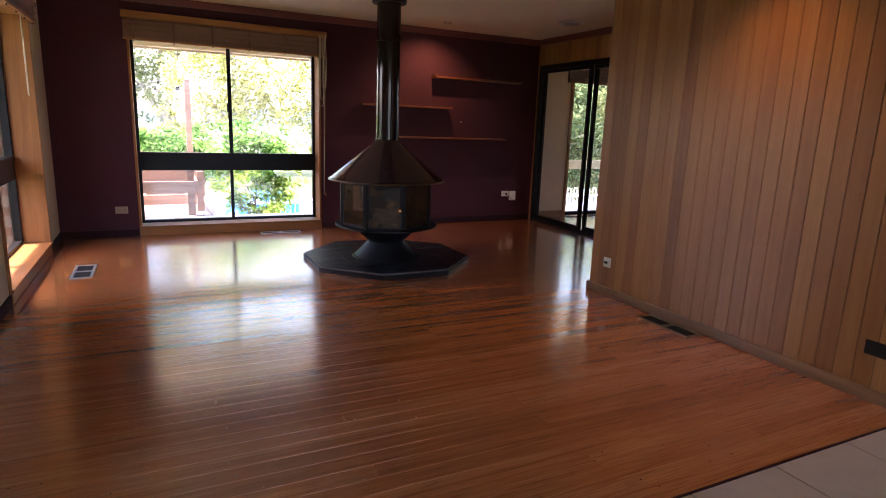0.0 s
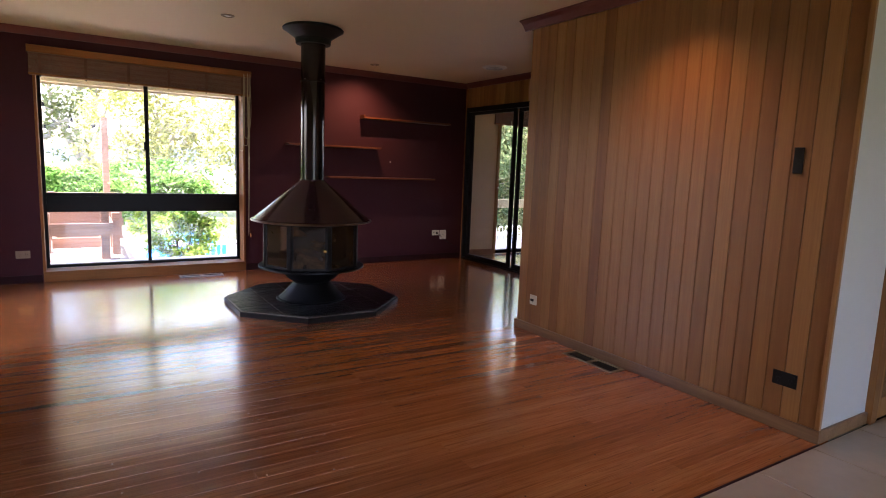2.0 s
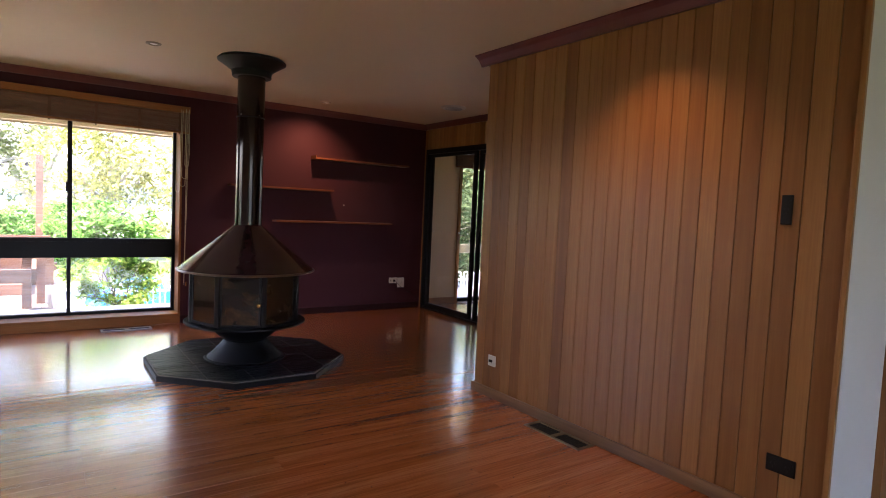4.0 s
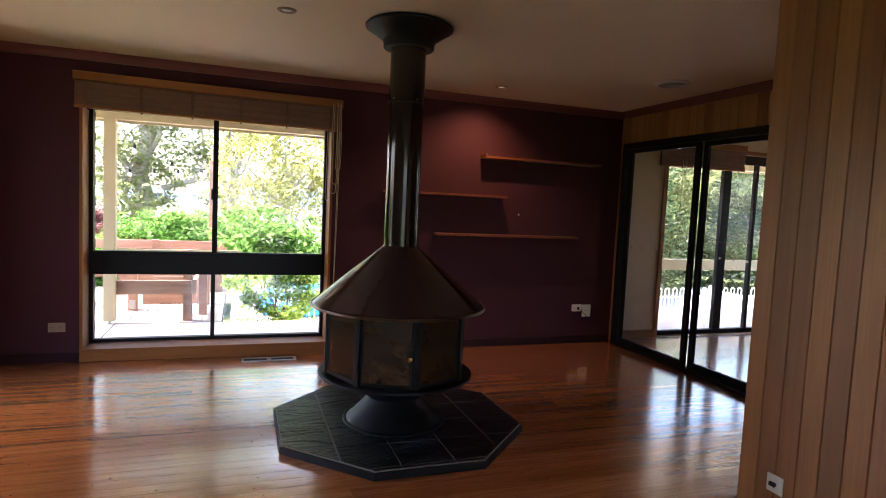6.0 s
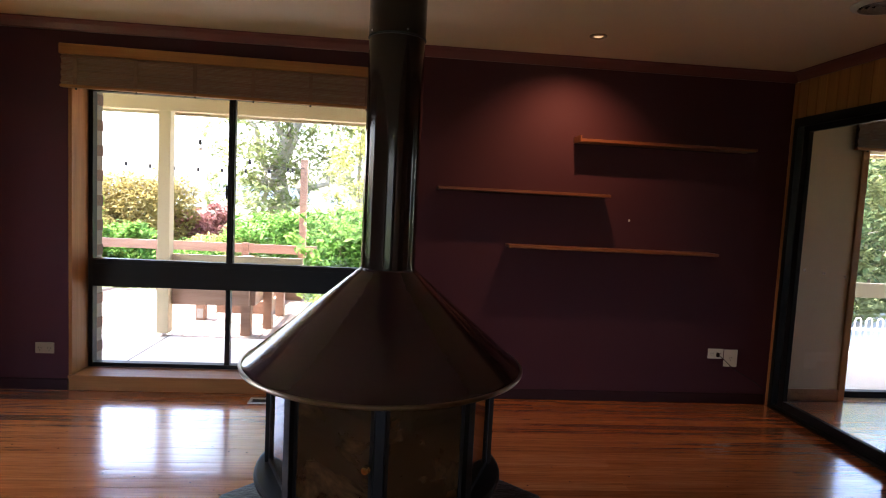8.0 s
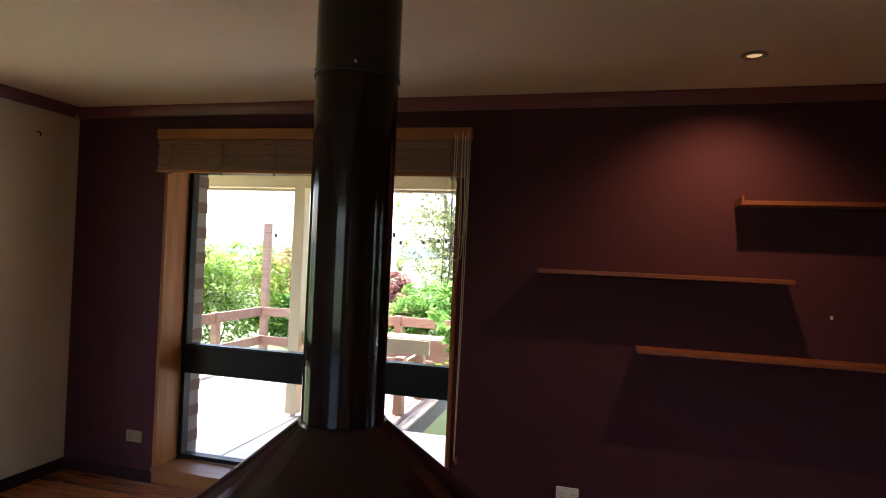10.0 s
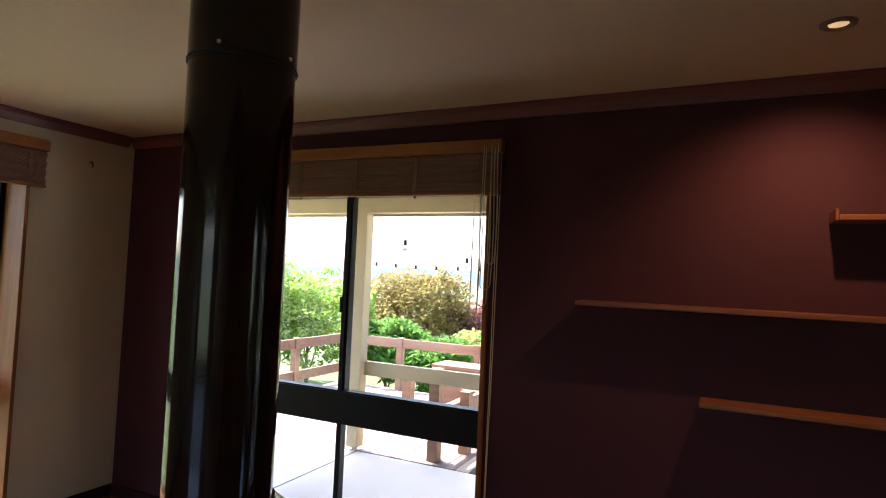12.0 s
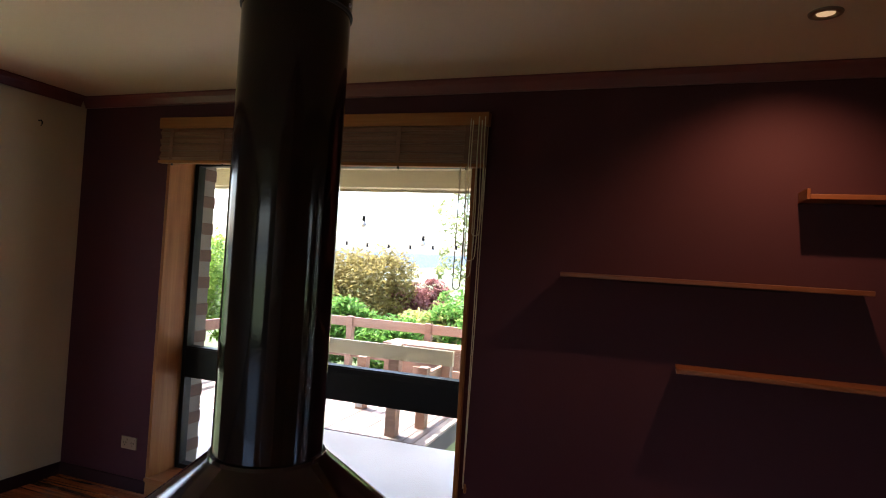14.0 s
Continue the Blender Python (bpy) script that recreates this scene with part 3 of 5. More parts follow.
# ---------------------------------------------------------------- sliding door to the next room
def sliding_door():
    d = thing("door_1", (XR, (DY0 + DY1) / 2, 0), "black aluminium sliding glass door, slid slightly open", "sliding door", kind="structure")
    x0, x1, f = XR - 0.03, XR + 0.07, 0.036
    fr = bmesh.new()
    box(x0, x1, DY1 - f, DY1, 0.002, DZ, 0.003, fr)
    box(x0, x1, DY0, DY0 + f, 0.002, DZ, 0.003, fr)
    box(x0, x1, DY0 + f, DY1 - f, DZ - 0.06, DZ, 0.003, fr)
    part("door_frame", fr, M_BLACK, d)
    sl = bmesh.new()
    box(x0 - 0.004, x1, DY0 + f, DY1 - f, 0.001, 0.022, 0.003, sl)
    for xx in (XR - 0.012, XR + 0.012, XR + 0.04):
        box(xx, xx + 0.006, DY0 + f, DY1 - f, 0.022, 0.036, 0.001, sl)
    part("door_sill", sl, M_BLACK, d)
    for nm, ya, yb, xa in (("sliding_leaf", 6.805, 7.758, XR - 0.012), ("fixed_leaf", DY0 + f, 6.80, XR + 0.028)):
        lf = bmesh.new()
        s = 0.050
        for b in ((xa, xa + 0.034, ya, ya + s, 0.036, DZ - 0.06), (xa, xa + 0.034, yb - s, yb, 0.036, DZ - 0.06), (xa, xa + 0.034, ya + s, yb - s, 0.036, 0.085), (xa, xa + 0.034, ya + s, yb - s, DZ - 0.10, DZ - 0.06)):
            box(*b, 0.003, lf)
        leaf = part(nm, lf, M_BLACK, d)
        p = part("pane", box(xa + 0.014, xa + 0.019, ya + s, yb - s, 0.085, DZ - 0.10), M_GLASS, leaf, "clear glass pane with safety dots")
        p.visible_shadow = False
        for k in range(5):
            yy = ya + 0.12 + (yb - ya - 0.24) * k / 4
            dot = bmesh.new()
            bmesh.ops.create_cone(dot, cap_ends=True, segments=12, radius1=0.011, radius2=0.011, depth=0.001, matrix=pose(xa + 0.0125, yy, 1.02, 0, 90, 0))
            part("safety_dot", dot, M_WHITE, leaf, "small white safety dot")
    part("door_handle", box(XR - 0.035, XR - 0.0125, 6.808, 6.830, 0.94, 1.10, 0.004), M_BLACK, d, "black pull handle")
    return d


sliding_door()
tagged(part("trim_door_1", box(XR - 0.02, XR, DY1 + 0.001, YB - 0.016, 0.001, CORN, 0.003), M_TRIM), "timber architrave beside the sliding door", "door trim", kind="structure")


# ---------------------------------------------------------------- stove and hearth
HX, HY = 2.86, 6.16
SX, SY = 2.832, 6.12
HA = 0.71
HS = HA * math.tan(math.pi / 8)
OCT = [(HX + HA, HY - HS), (HX + HA, HY + HS), (HX + HS, HY + HA), (HX - HS, HY + HA), (HX - HA, HY + HS), (HX - HA, HY - HS), (HX - HS, HY - HA), (HX + HS, HY - HA)]


def clip_oct(x0, x1, y0, y1):
    """The rectangle cut to the hearth's octagon."""
    poly = [(x0, y0), (x1, y0), (x1, y1), (x0, y1)]
    for k in range(8):
        nx, ny = math.cos(math.pi / 4 * k), math.sin(math.pi / 4 * k)
        lim, out = HA - 0.012, []
        for (ax, ay), (bx, by) in zip(poly, poly[1:] + poly[:1]):
            da, db = (ax - HX) * nx + (ay - HY) * ny - lim, (bx - HX) * nx + (by - HY) * ny - lim
            if da <= 0:
                out.append((ax, ay))
            if da * db < 0:
                q = da / (da - db)
                out.append((ax + (bx - ax) * q, ay + (by - ay) * q))
        poly = out
        if len(poly) < 3:
            return None
    return poly


def hearth():
    h = thing("hearth", (HX, HY, 0), "octagonal hearth of black riven slate tiles on the floor", "hearth")
    part("border", prism(OCT, 0.001, 0.040, 0.004), M_STEEL, h, "black hearth edging")
    xs, ys, g = [1.9, 2.145, 2.428, 2.711, 2.994, 3.277, 3.56, 3.8], [5.2, 5.487, 5.76, 6.033, 6.306, 6.579, 6.852, 7.1], 0.004
    rnd = random.Random(4)
    for a, b in zip(xs, xs[1:]):
        for c, d in zip(ys, ys[1:]):
            poly = clip_oct(a + g, b - g, c + g, d - g)
            if poly:
                area = abs(sum(p[0] * q[1] - q[0] * p[1] for p, q in zip(poly, poly[1:] + poly[:1]))) / 2
                if area > 0.001:
                    part("slate_tile", prism(poly, 0.0405, 0.050 + rnd.uniform(-0.001, 0.0015), 0.002), M_SLATE, h)
    part("grout", prism([(x * 0.985 + HX * 0.015, y * 0.985 + HY * 0.015) for x, y in OCT], 0.0402, 0.0475), M_GROUT, h, "pale grout joints")
    return h


def stove():
    s = thing("stove", (SX, SY, 0.05), "black freestanding wood stove with octagonal glass and a conical canopy", "stove")
    part("base", lathe([(0, 0.051), (0.305, 0.051), (0.308, 0.056), (0.300, 0.062), (0.285, 0.064), (0.262, 0.082), (0.172, 0.178), (0.160, 0.194), (0.163, 0.204), (0, 0.204)], SX, SY), M_STEEL, s, "flared black steel pedestal", True)
    part("bowl", lathe([(0, 0.2045), (0.163, 0.2045), (0.200, 0.230), (0.290, 0.315), (0.30, 0.330), (0, 0.330)], SX, SY), M_STEEL, s, "", True)
    part("ash_rim", lathe([(0, 0.3305), (0.30, 0.3305), (0.445, 0.333), (0.457, 0.338), (0.457, 0.350), (0.448, 0.355), (0.425, 0.355), (0, 0.355)], SX, SY), M_STEEL, s, "round black steel rim", True)
    r, ra = 0.412, 0.412 * math.cos(math.pi / 8)
    z0, z1 = 0.3555, 0.740
    part("firebox_floor", lathe([(0, 0.3555), (0.38, 0.3555), (0.38, 0.369), (0, 0.369)], SX, SY, 8), M_DARK, s)
    part("firebox_core", lathe([(0.30, 0.3695), (0.30, 0.73), (0.28, 0.73), (0.28, 0.3695)], SX, SY, 8), M_DARK, s)
    for k in range(8):
        a = math.pi / 4 * k
        bm = box(-0.017, 0.017, -0.014, 0.014, z0, z1, 0.003)
        bmesh.ops.transform(bm, matrix=Matrix.Translation((SX + r * math.cos(a), SY + r * math.sin(a), 0)) @ Matrix.Rotation(a + math.pi / 2, 4, "Z"), verts=bm.verts)
        part("corner_post", bm, M_BLACK, s)
        b = a + math.pi / 8
        half = r * math.sin(math.pi / 8) - 0.018
        m = Matrix.Translation((SX + ra * math.cos(b), SY + ra * math.sin(b), 0)) @ Matrix.Rotation(b + math.pi / 2, 4, "Z")
        fr = bmesh.new()
        for q in ((-half, half, -0.006, 0.006, z0, z0 + 0.02), (-half, half, -0.006, 0.006, z1 - 0.02, z1), (-half, -half + 0.012, -0.006, 0.006, z0 + 0.02, z1 - 0.02), (half - 0.012, half, -0.006, 0.006, z0 + 0.02, z1 - 0.02)):
            box(*q, 0.001, fr)
        bmesh.ops.transform(fr, matrix=m, verts=fr.verts)
        frame_ob = part("door" if k == 5 else "panel_frame", fr, M_STEEL, s)
        gl = box(-half + 0.012, half - 0.012, -0.002, 0.002, z0 + 0.02, z1 - 0.02)
        bmesh.ops.transform(gl, matrix=m, verts=gl.verts)
        part("glass", gl, M_SOOT, frame_ob, "smoke-stained stove glass")
        if k == 5:
            kn = lathe([(0, 0.0), (0.006, 0.0), (0.006, 0.012), (0.014, 0.016), (0.016, 0.024), (0.012, 0.032), (0, 0.034)], 0, 0, 16)
            out = Vector((math.cos(b), math.sin(b), 0))
            along = Vector((-math.sin(b), math.cos(b), 0))
            mm = Matrix.Translation(Vector((SX, SY, 0.525)) + out * (ra + 0.006) + along * (half - 0.012)) @ out.to_track_quat("Z", "Y").to_matrix().to_4x4()
            bmesh.ops.transform(kn, matrix=mm, verts=kn.verts)
            part("knob", kn, M_BRASS, frame_ob, "brass knob", True)
    can = [(0, 0.7405), (0.492, 0.7405), (0.505, 0.744), (0.512, 0.751), (0.506, 0.760), (0.497, 0.765), (0.108, 1.094), (0.106, 1.10), (0.0, 1.10)]
    part("canopy", lathe(can, SX, SY, 96), M_ENAMEL, s, "glossy brown-black conical canopy", True)
    part("canopy_rim", lathe([(0.509, 0.742), (0.516, 0.744), (0.519, 0.750), (0.516, 0.756), (0.509, 0.758), (0.507, 0.750), (0.509, 0.742)], SX, SY, 96), M_TRIMSTEEL, s, "worn steel rim", True)
    part("flue_lower", lathe([(0.1005, 1.085), (0.1005, 1.922), (0.098, 1.922), (0.098, 1.085), (0.1005, 1.085)], SX, SY, 64), M_FLUE, s, "glossy dark flue pipe", True)
    part("flue_seam", lathe([(0.098, 1.9225), (0.1035, 1.9225), (0.1045, 1.926), (0.1035, 1.93), (0.098, 1.93)], SX, SY, 64), M_STEEL, s, "", True)
    for k in range(3):
        a = math.radians(-150 + 80 * k)
        part("rivet", lathe([(0, 1.936), (0.003, 1.937), (0.004, 1.94), (0.003, 1.943), (0, 1.944)], SX + 0.1028 * math.cos(a), SY + 0.1028 * math.sin(a), 8), M_GREYMETAL, s)
    part("flue_upper", lathe([(0.1025, 1.9305), (0.1025, 2.28), (0.099, 2.28), (0.099, 1.9305), (0.1025, 1.9305)], SX, SY, 64), M_FLUE, s, "", True)
    part("flue_collar", lathe([(0.1028, 2.232), (0.140, 2.232), (0.146, 2.238), (0.146, 2.26), (0.150, 2.266), (0.150, 2.278), (0.1028, 2.278)], SX, SY, 64), M_STEEL, s, "", True)
    part("ceiling_flange", lathe([(0.150, 2.2785), (0.155, 2.282), (0.235, 2.338), (0.252, 2.346), (0.254, 2.356), (0.240, 2.368), (0.103, 2.368), (0.103, 2.2785), (0.150, 2.2785)], SX, SY, 64), M_STEEL, s, "black dished ceiling flange", True)
    return s


hearth()
stove()


# ---------------------------------------------------------------- shelves, outlets, vents, lights
def shelf(x0, x1, z, label, bracket=True):
    s = thing("wall_shelf", (x0, YB, z), label, "shelf", "floating shelves")
    part("board", box(x0, x1, YB - 0.145, YB - 0.001, z - 0.002, z + 0.018, 0.003), M_SHELF, s)
    part("wall_bracket", box(x0 + 0.25, x1 - 0.25, YB - 0.012, YB - 0.001, z - 0.012, z - 0.0025, 0.002), M_SKIRT, s, "slim dark wall bracket")
    if bracket:
        part("end_lip", box(x0 - 0.012, x0, YB - 0.145, YB - 0.001, z - 0.004, z + 0.040, 0.003), M_SHELF, s, "raised end lip")
    return s


shelf(4.065, 5.29, 1.80, "thin reddish timber shelf on the aubergine wall, highest")
shelf(3.13, 4.29, 1.44, "thin reddish timber shelf on the aubergine wall, middle height", False)
shelf(3.62, 5.08, 1.075, "thin reddish timber shelf on the aubergine wall, lowest", False)


def outlet(name, label, mat, at, normal, w, h, switch=True, gangs=2):
    """A power point plate with sockets; built facing -y at the origin, then turned to its wall."""
    o = thing(name, (0, 0, 0), label, "power point")
    part("plate", box(-w / 2, w / 2, -0.009, -0.001, -h / 2, h / 2, 0.003), mat, o)
    for g in range(gangs):
        cx = (g - (gangs - 1) / 2) * w / gangs
        for dx, rot in ((-0.008, 25), (0.008, -25)):
            bm = box(-0.0015, 0.0015, -0.0105, -0.0092, -0.005, 0.005)
            bmesh.ops.transform(bm, matrix=Matrix.Translation((cx + dx, 0, 0.002)) @ Matrix.Rotation(radians(rot), 4, "Y"), verts=bm.verts)
            part("slot", bm, M_DARK, o)
        part("slot", box(cx - 0.0015, cx + 0.0015, -0.0105, -0.0092, -0.018, -0.010), M_DARK, o)
        if switch:
            part("rocker", box(cx + 0.013, cx + 0.021, -0.013, -0.0092, h / 2 - 0.024, h / 2 - 0.010, 0.002), mat, o)
    ang = {"-y": 0, "+x": 90, "-x": -90}[normal]
    o.matrix_world = Matrix.Translation(at) @ Matrix.Rotation(radians(ang), 4, "Z")
    return o


outlet("power_point", "tan double power point on the aubergine wall", M_TAN, (0.625, YB, 0.277), "-y", 0.115, 0.072)
outlet("power_point", "ivory double power point below the shelves", M_OUTLET, (3.315, YB, 0.30), "-y", 0.115, 0.072)
outlet("power_point", "ivory double power point beside a socket plate", M_OUTLET, (5.20, YB, 0.365), "-y", 0.115, 0.072)
outlet("aerial_socket", "ivory socket plate with a black cable plugged in", M_OUTLET, (5.315, YB, 0.335), "-y", 0.10, 0.125, False, 1)
white_point = outlet("aerial_socket", "white socket plate with a dark plug on the timber wall", M_OUTLET, (XP, 4.53, 0.258), "-x", 0.075, 0.075, False, 1)
part("plug", box(-0.016, 0.012, -0.024, -0.0107, -0.008, 0.009, 0.003), M_DARKPLASTIC, white_point, "small dark plug")
outlet("power_point", "black double power point on the timber wall", M_DARKPLASTIC, (XP, 2.62, 0.265), "-x", 0.118, 0.072)
outlet("light_switch", "narrow black light switch on the timber wall", M_DARKPLASTIC, (XP, 2.68, 1.347), "-x", 0.045, 0.125, True, 1)
outlet("power_point", "ivory power point on the cream wall", M_OUTLET, (XL, 5.16, 0.30), "+x", 0.072, 0.115, False, 1)
cable = thing("cable", (5.22, YB - 0.02, 0.36), "thin black cable hanging from a socket", "cable")
part("wire", tube([(5.21, YB - 0.022, 0.362), (5.25, YB - 0.035, 0.33), (5.32, YB - 0.03, 0.27), (5.40, YB - 0.03, 0.225), (5.50, YB - 0.03, 0.17), (5.57, YB - 0.025, 0.12)], 0.0028, 6), M_DARKPLASTIC, cable, "", True)
part("plug", lathe([(0, 0.345), (0.010, 0.346), (0.012, 0.36), (0.010, 0.374), (0, 0.375)], 5.21, YB - 0.020, 12), M_DARKPLASTIC, cable)


def floor_vent(x0, x1, y0, y1, mat, label, along):
    v = thing("floor_vent", ((x0 + x1) / 2, (y0 + y1) / 2, 0.0), label, "floor vent")
    fr, w = bmesh.new(), 0.020
    for b in ((x0, x1, y0, y0 + w), (x0, x1, y1 - w, y1), (x0, x0 + w, y0 + w, y1 - w), (x1 - w, x1, y0 + w, y1 - w)):
        box(*b, 0.001, 0.007, 0.002, fr)
    part("frame", fr, mat, v)
    part("backing", box(x0 + w, x1 - w, y0 + w, y1 - w, 0.001, 0.0016), M_DARK, v)
    n_s = 22 if along == "x" else 18
    a0, a1 = (x0 + w, x1 - w) if along == "x" else (y0 + w, y1 - w)
    for k in range(n_s):
        a = a0 + (a1 - a0) * (k + 0.5) / n_s
        if abs(k + 0.5 - n_s / 2) < 1.2:
            continue
        if along == "x":
            part("slat", box(a - 0.002, a + 0.002, y0 + w, y1 - w, 0.0018, 0.0040), M_STEEL, v)
        else:
            part("slat", box(x0 + w, x1 - w, a - 0.002, a + 0.002, 0.0018, 0.0040), M_STEEL, v)
    mx, my = (x0 + x1) / 2, (y0 + y1) / 2
    if along == "x":
        part("bar", box(mx - 0.016, mx + 0.016, y0 + w, y1 - w, 0.0018, 0.0066), mat, v)
    else:
        part("bar", box(x0 + w, x1 - w, my - 0.014, my + 0.014, 0.0018, 0.0066), mat, v)
    return v


floor_vent(1.965, 2.40, 7.69, 7.80, M_GREYMETAL, "grey metal floor heating vent below the window", "x")
floor_vent(0.33, 0.482, 6.225, 6.66, M_GREYMETAL, "grey metal floor heating vent near the cream wall", "y")
floor_vent(3.893, 4.028, 3.585, 4.022, M_BRASSVENT, "bronze floor heating vent beside the timber wall", "y")


def downlight(x, y, lit):
    d = thing("downlight", (x, y, CEIL), "recessed ceiling downlight, " + ("lit warm" if lit else "switched off"), "downlight", "ceiling downlights")
    part("ring", lathe([(0.029, CEIL - 0.0005), (0.052, CEIL - 0.0005), (0.050, CEIL - 0.006), (0.038, CEIL - 0.010), (0.029, CEIL - 0.004), (0.029, CEIL - 0.0005)], x, y, 32), M_RING, d, "bronze trim ring", True)
    part("bulb", lathe([(0, CEIL - 0.0005), (0.028, CEIL - 0.0005), (0.028, CEIL - 0.003), (0.018, CEIL - 0.006), (0, CEIL - 0.007)], x, y, 24), M_BULB if lit else M_BULB_OFF, d, "", True)
    return d


downlight(2.15, 6.17, False)
downlight(4.0, 7.385, True)
downlight(3.62, 3.33, True)
for x, y, aim, cone, e in ((4.0, 7.385, Vector((3.95, 7.9, 1.2)), 116, 4.3), (3.62, 3.33, Vector((3.75, 3.3, 0)), 108, 2.9)):
    sp = new("downlight_lamp", bpy.data.lights.new("downlight_lamp", "SPOT"))
    sp.data.energy, sp.data.color, sp.data.spot_size, sp.data.spot_blend, sp.data.shadow_soft_size = e, (1.0, 0.57, 0.28), radians(cone), 1.0, 0.015
    sp.matrix_world = look((x, y, CEIL - 0.02), aim)


def ceiling_diffuser(x, y):
    d = thing("ceiling_vent", (x, y, CEIL), "round white ceiling air vent with ring louvres", "ceiling vent")
    part("flange", lathe([(0.105, CEIL - 0.0005), (0.135, CEIL - 0.0005), (0.136, CEIL - 0.006), (0.120, CEIL - 0.016), (0.105, CEIL - 0.018), (0.105, CEIL - 0.0005)], x, y, 40), M_WHITE, d, "", True)
    part("throat", lathe([(0, CEIL - 0.0006), (0.105, CEIL - 0.0006), (0.105, CEIL - 0.002), (0, CEIL - 0.002)], x, y, 32), M_DARK, d)
    for k in range(3):
        r = 0.030 + 0.026 * k
        part("louvre_ring", lathe([(r, CEIL - 0.0022), (r + 0.014, CEIL - 0.020), (r + 0.010, CEIL - 0.021), (r - 0.003, CEIL - 0.004), (r, CEIL - 0.0022)], x, y, 32), M_GREYMETAL, d, "", True)
    return d


ceiling_diffuser(5.07, 6.56)
plug = thing("wall_plug", (4.485, YB, 1.29), "tiny pale plastic plug in the aubergine wall", "wall plug")
part("head", box(4.479, 4.491, YB - 0.006, YB - 0.001, 1.282, 1.298, 0.002), M_OUTLET, plug)
hook = thing("wall_hook", (XL, 7.60, 2.15), "small metal hook screwed in the cream wall", "hook")
part("shank", tube([(XL, 7.60, 2.155), (XL + 0.022, 7.60, 2.155), (XL + 0.03, 7.60, 2.145), (XL + 0.03, 7.60, 2.132), (XL + 0.022, 7.60, 2.124)], 0.004, 8), M_STEEL, hook)

# ---------------------------------------------------------------- next room
def glass_doors():
    d = thing("door_2", ((NX0W + NX1W) / 2, NYB + 0.1, 0), "black aluminium glass sliding doors to the patio", "glass door", kind="structure")
    y0, y1 = NYB + 0.085, NYB + 0.145
    fr = bmesh.new()
    for b in ((NX0W, NX0W + 0.04, y0, y1, 0.0, 2.08), (NX1W - 0.04, NX1W, y0, y1, 0.0, 2.08), (NX0W + 0.04, NX1W - 0.04, y0, y1, 0.0, 0.05), (NX0W + 0.04, NX1W - 0.04, y0, y1, 1.98, 2.08)):
        box(*b, 0.003, fr)
    part("door_frame", fr, M_BLACK, d)
    for x, w in ((7.225, 0.11), (7.665, 0.036)):
        part("stile", box(x - w / 2, x + w / 2, y0 + 0.004, y1 - 0.004, 0.05, 1.98, 0.003), M_BLACK, d)
    for a, b in ((NX0W + 0.04, 7.17), (7.28, 7.647), (7.683, NX1W - 0.04)):
        p = part("pane", box(a, b, y0 + 0.028, y0 + 0.032, 0.05, 1.98), M_GLASS, d, "clear glass pane")
        p.visible_shadow = False
    return d


glass_doors()
tn = thing("trim_door_2", (NX0W, NYB, 0), "brown timber lining of the patio doors", "door trim", kind="structure")
part("jamb", box(NX0W - 0.05, NX0W, NYB - 0.018, NYB + 0.085, 0.001, 2.12, 0.003), M_PANEL, tn)
part("jamb", box(NX1W, NX1W + 0.05, NYB - 0.018, NYB + 0.085, 0.001, 2.12, 0.003), M_PANEL, tn)
part("head", box(NX0W, NX1W, NYB - 0.018, NYB + 0.085, 2.081, 2.12, 0.003), M_TRIM_X, tn)
roman_blind("roman_blind", "raised woven bamboo blind over the patio door", 6.15, 7.32, NYB - 0.019, 2.17, 1.88, ID, [hang(6.42, NYB - 0.09, 1.95, 1.05, 0.05)])


# ---------------------------------------------------------------- hall louvre door
def louvre_door():
    d = thing("door_3", (5.15, YP, 0), "brown timber louvred cupboard door, closed", "louvre door", kind="structure")
    x0, x1, y = 4.62, 5.63, YP - 0.02
    part("jamb", box(4.546, 4.615, y - 0.012, y + 0.1, 0.001, 2.08, 0.003), M_PANEL, d)
    part("jamb", box(5.635, 5.698, y - 0.012, y + 0.1, 0.001, 2.08, 0.003), M_PANEL, d)
    part("head", box(4.546, 5.698, y - 0.012, y + 0.1, 2.081, 2.14, 0.003), M_PANEL_X, d)
    for a, b in ((x0, 5.12), (5.13, x1)):
        fr = bmesh.new()
        for q in ((a, a + 0.05, 0.01, 2.07), (b - 0.05, b, 0.01, 2.07), (a + 0.05, b - 0.05, 0.01, 0.12), (a + 0.05, b - 0.05, 1.0, 1.08), (a + 0.05, b - 0.05, 1.99, 2.07)):
            box(q[0], q[1], y, y + 0.032, q[2], q[3], 0.003, fr)
        leaf = part("leaf", fr, M_PANEL, d)
        for zz0, zz1 in ((0.12, 1.0), (1.08, 1.99)):
            for k in range(int((zz1 - zz0) / 0.034)):
                z = zz0 + 0.017 + 0.034 * k
                bm = box(a + 0.05, b - 0.05, -0.022, 0.022, -0.0035, 0.0035)
                bmesh.ops.transform(bm, matrix=Matrix.Translation((0, y + 0.016, z)) @ Matrix.Rotation(radians(40), 4, "X"), verts=bm.verts)
                part("louvre", bm, M_PANEL_X, leaf)
    tagged(part("wall_hall_closet", box(4.546, 5.70, YP + 0.10, YP + 0.16, -0.05, CEIL), M_DARK), "dark cupboard back behind the louvre door", "wall", kind="structure")
    tagged(part("wall_hall_lintel", box(4.546, 5.70, YP, YP + 0.0995, 2.142, CEIL), M_WHITE), "white wall above the louvre door", "wall", kind="structure")


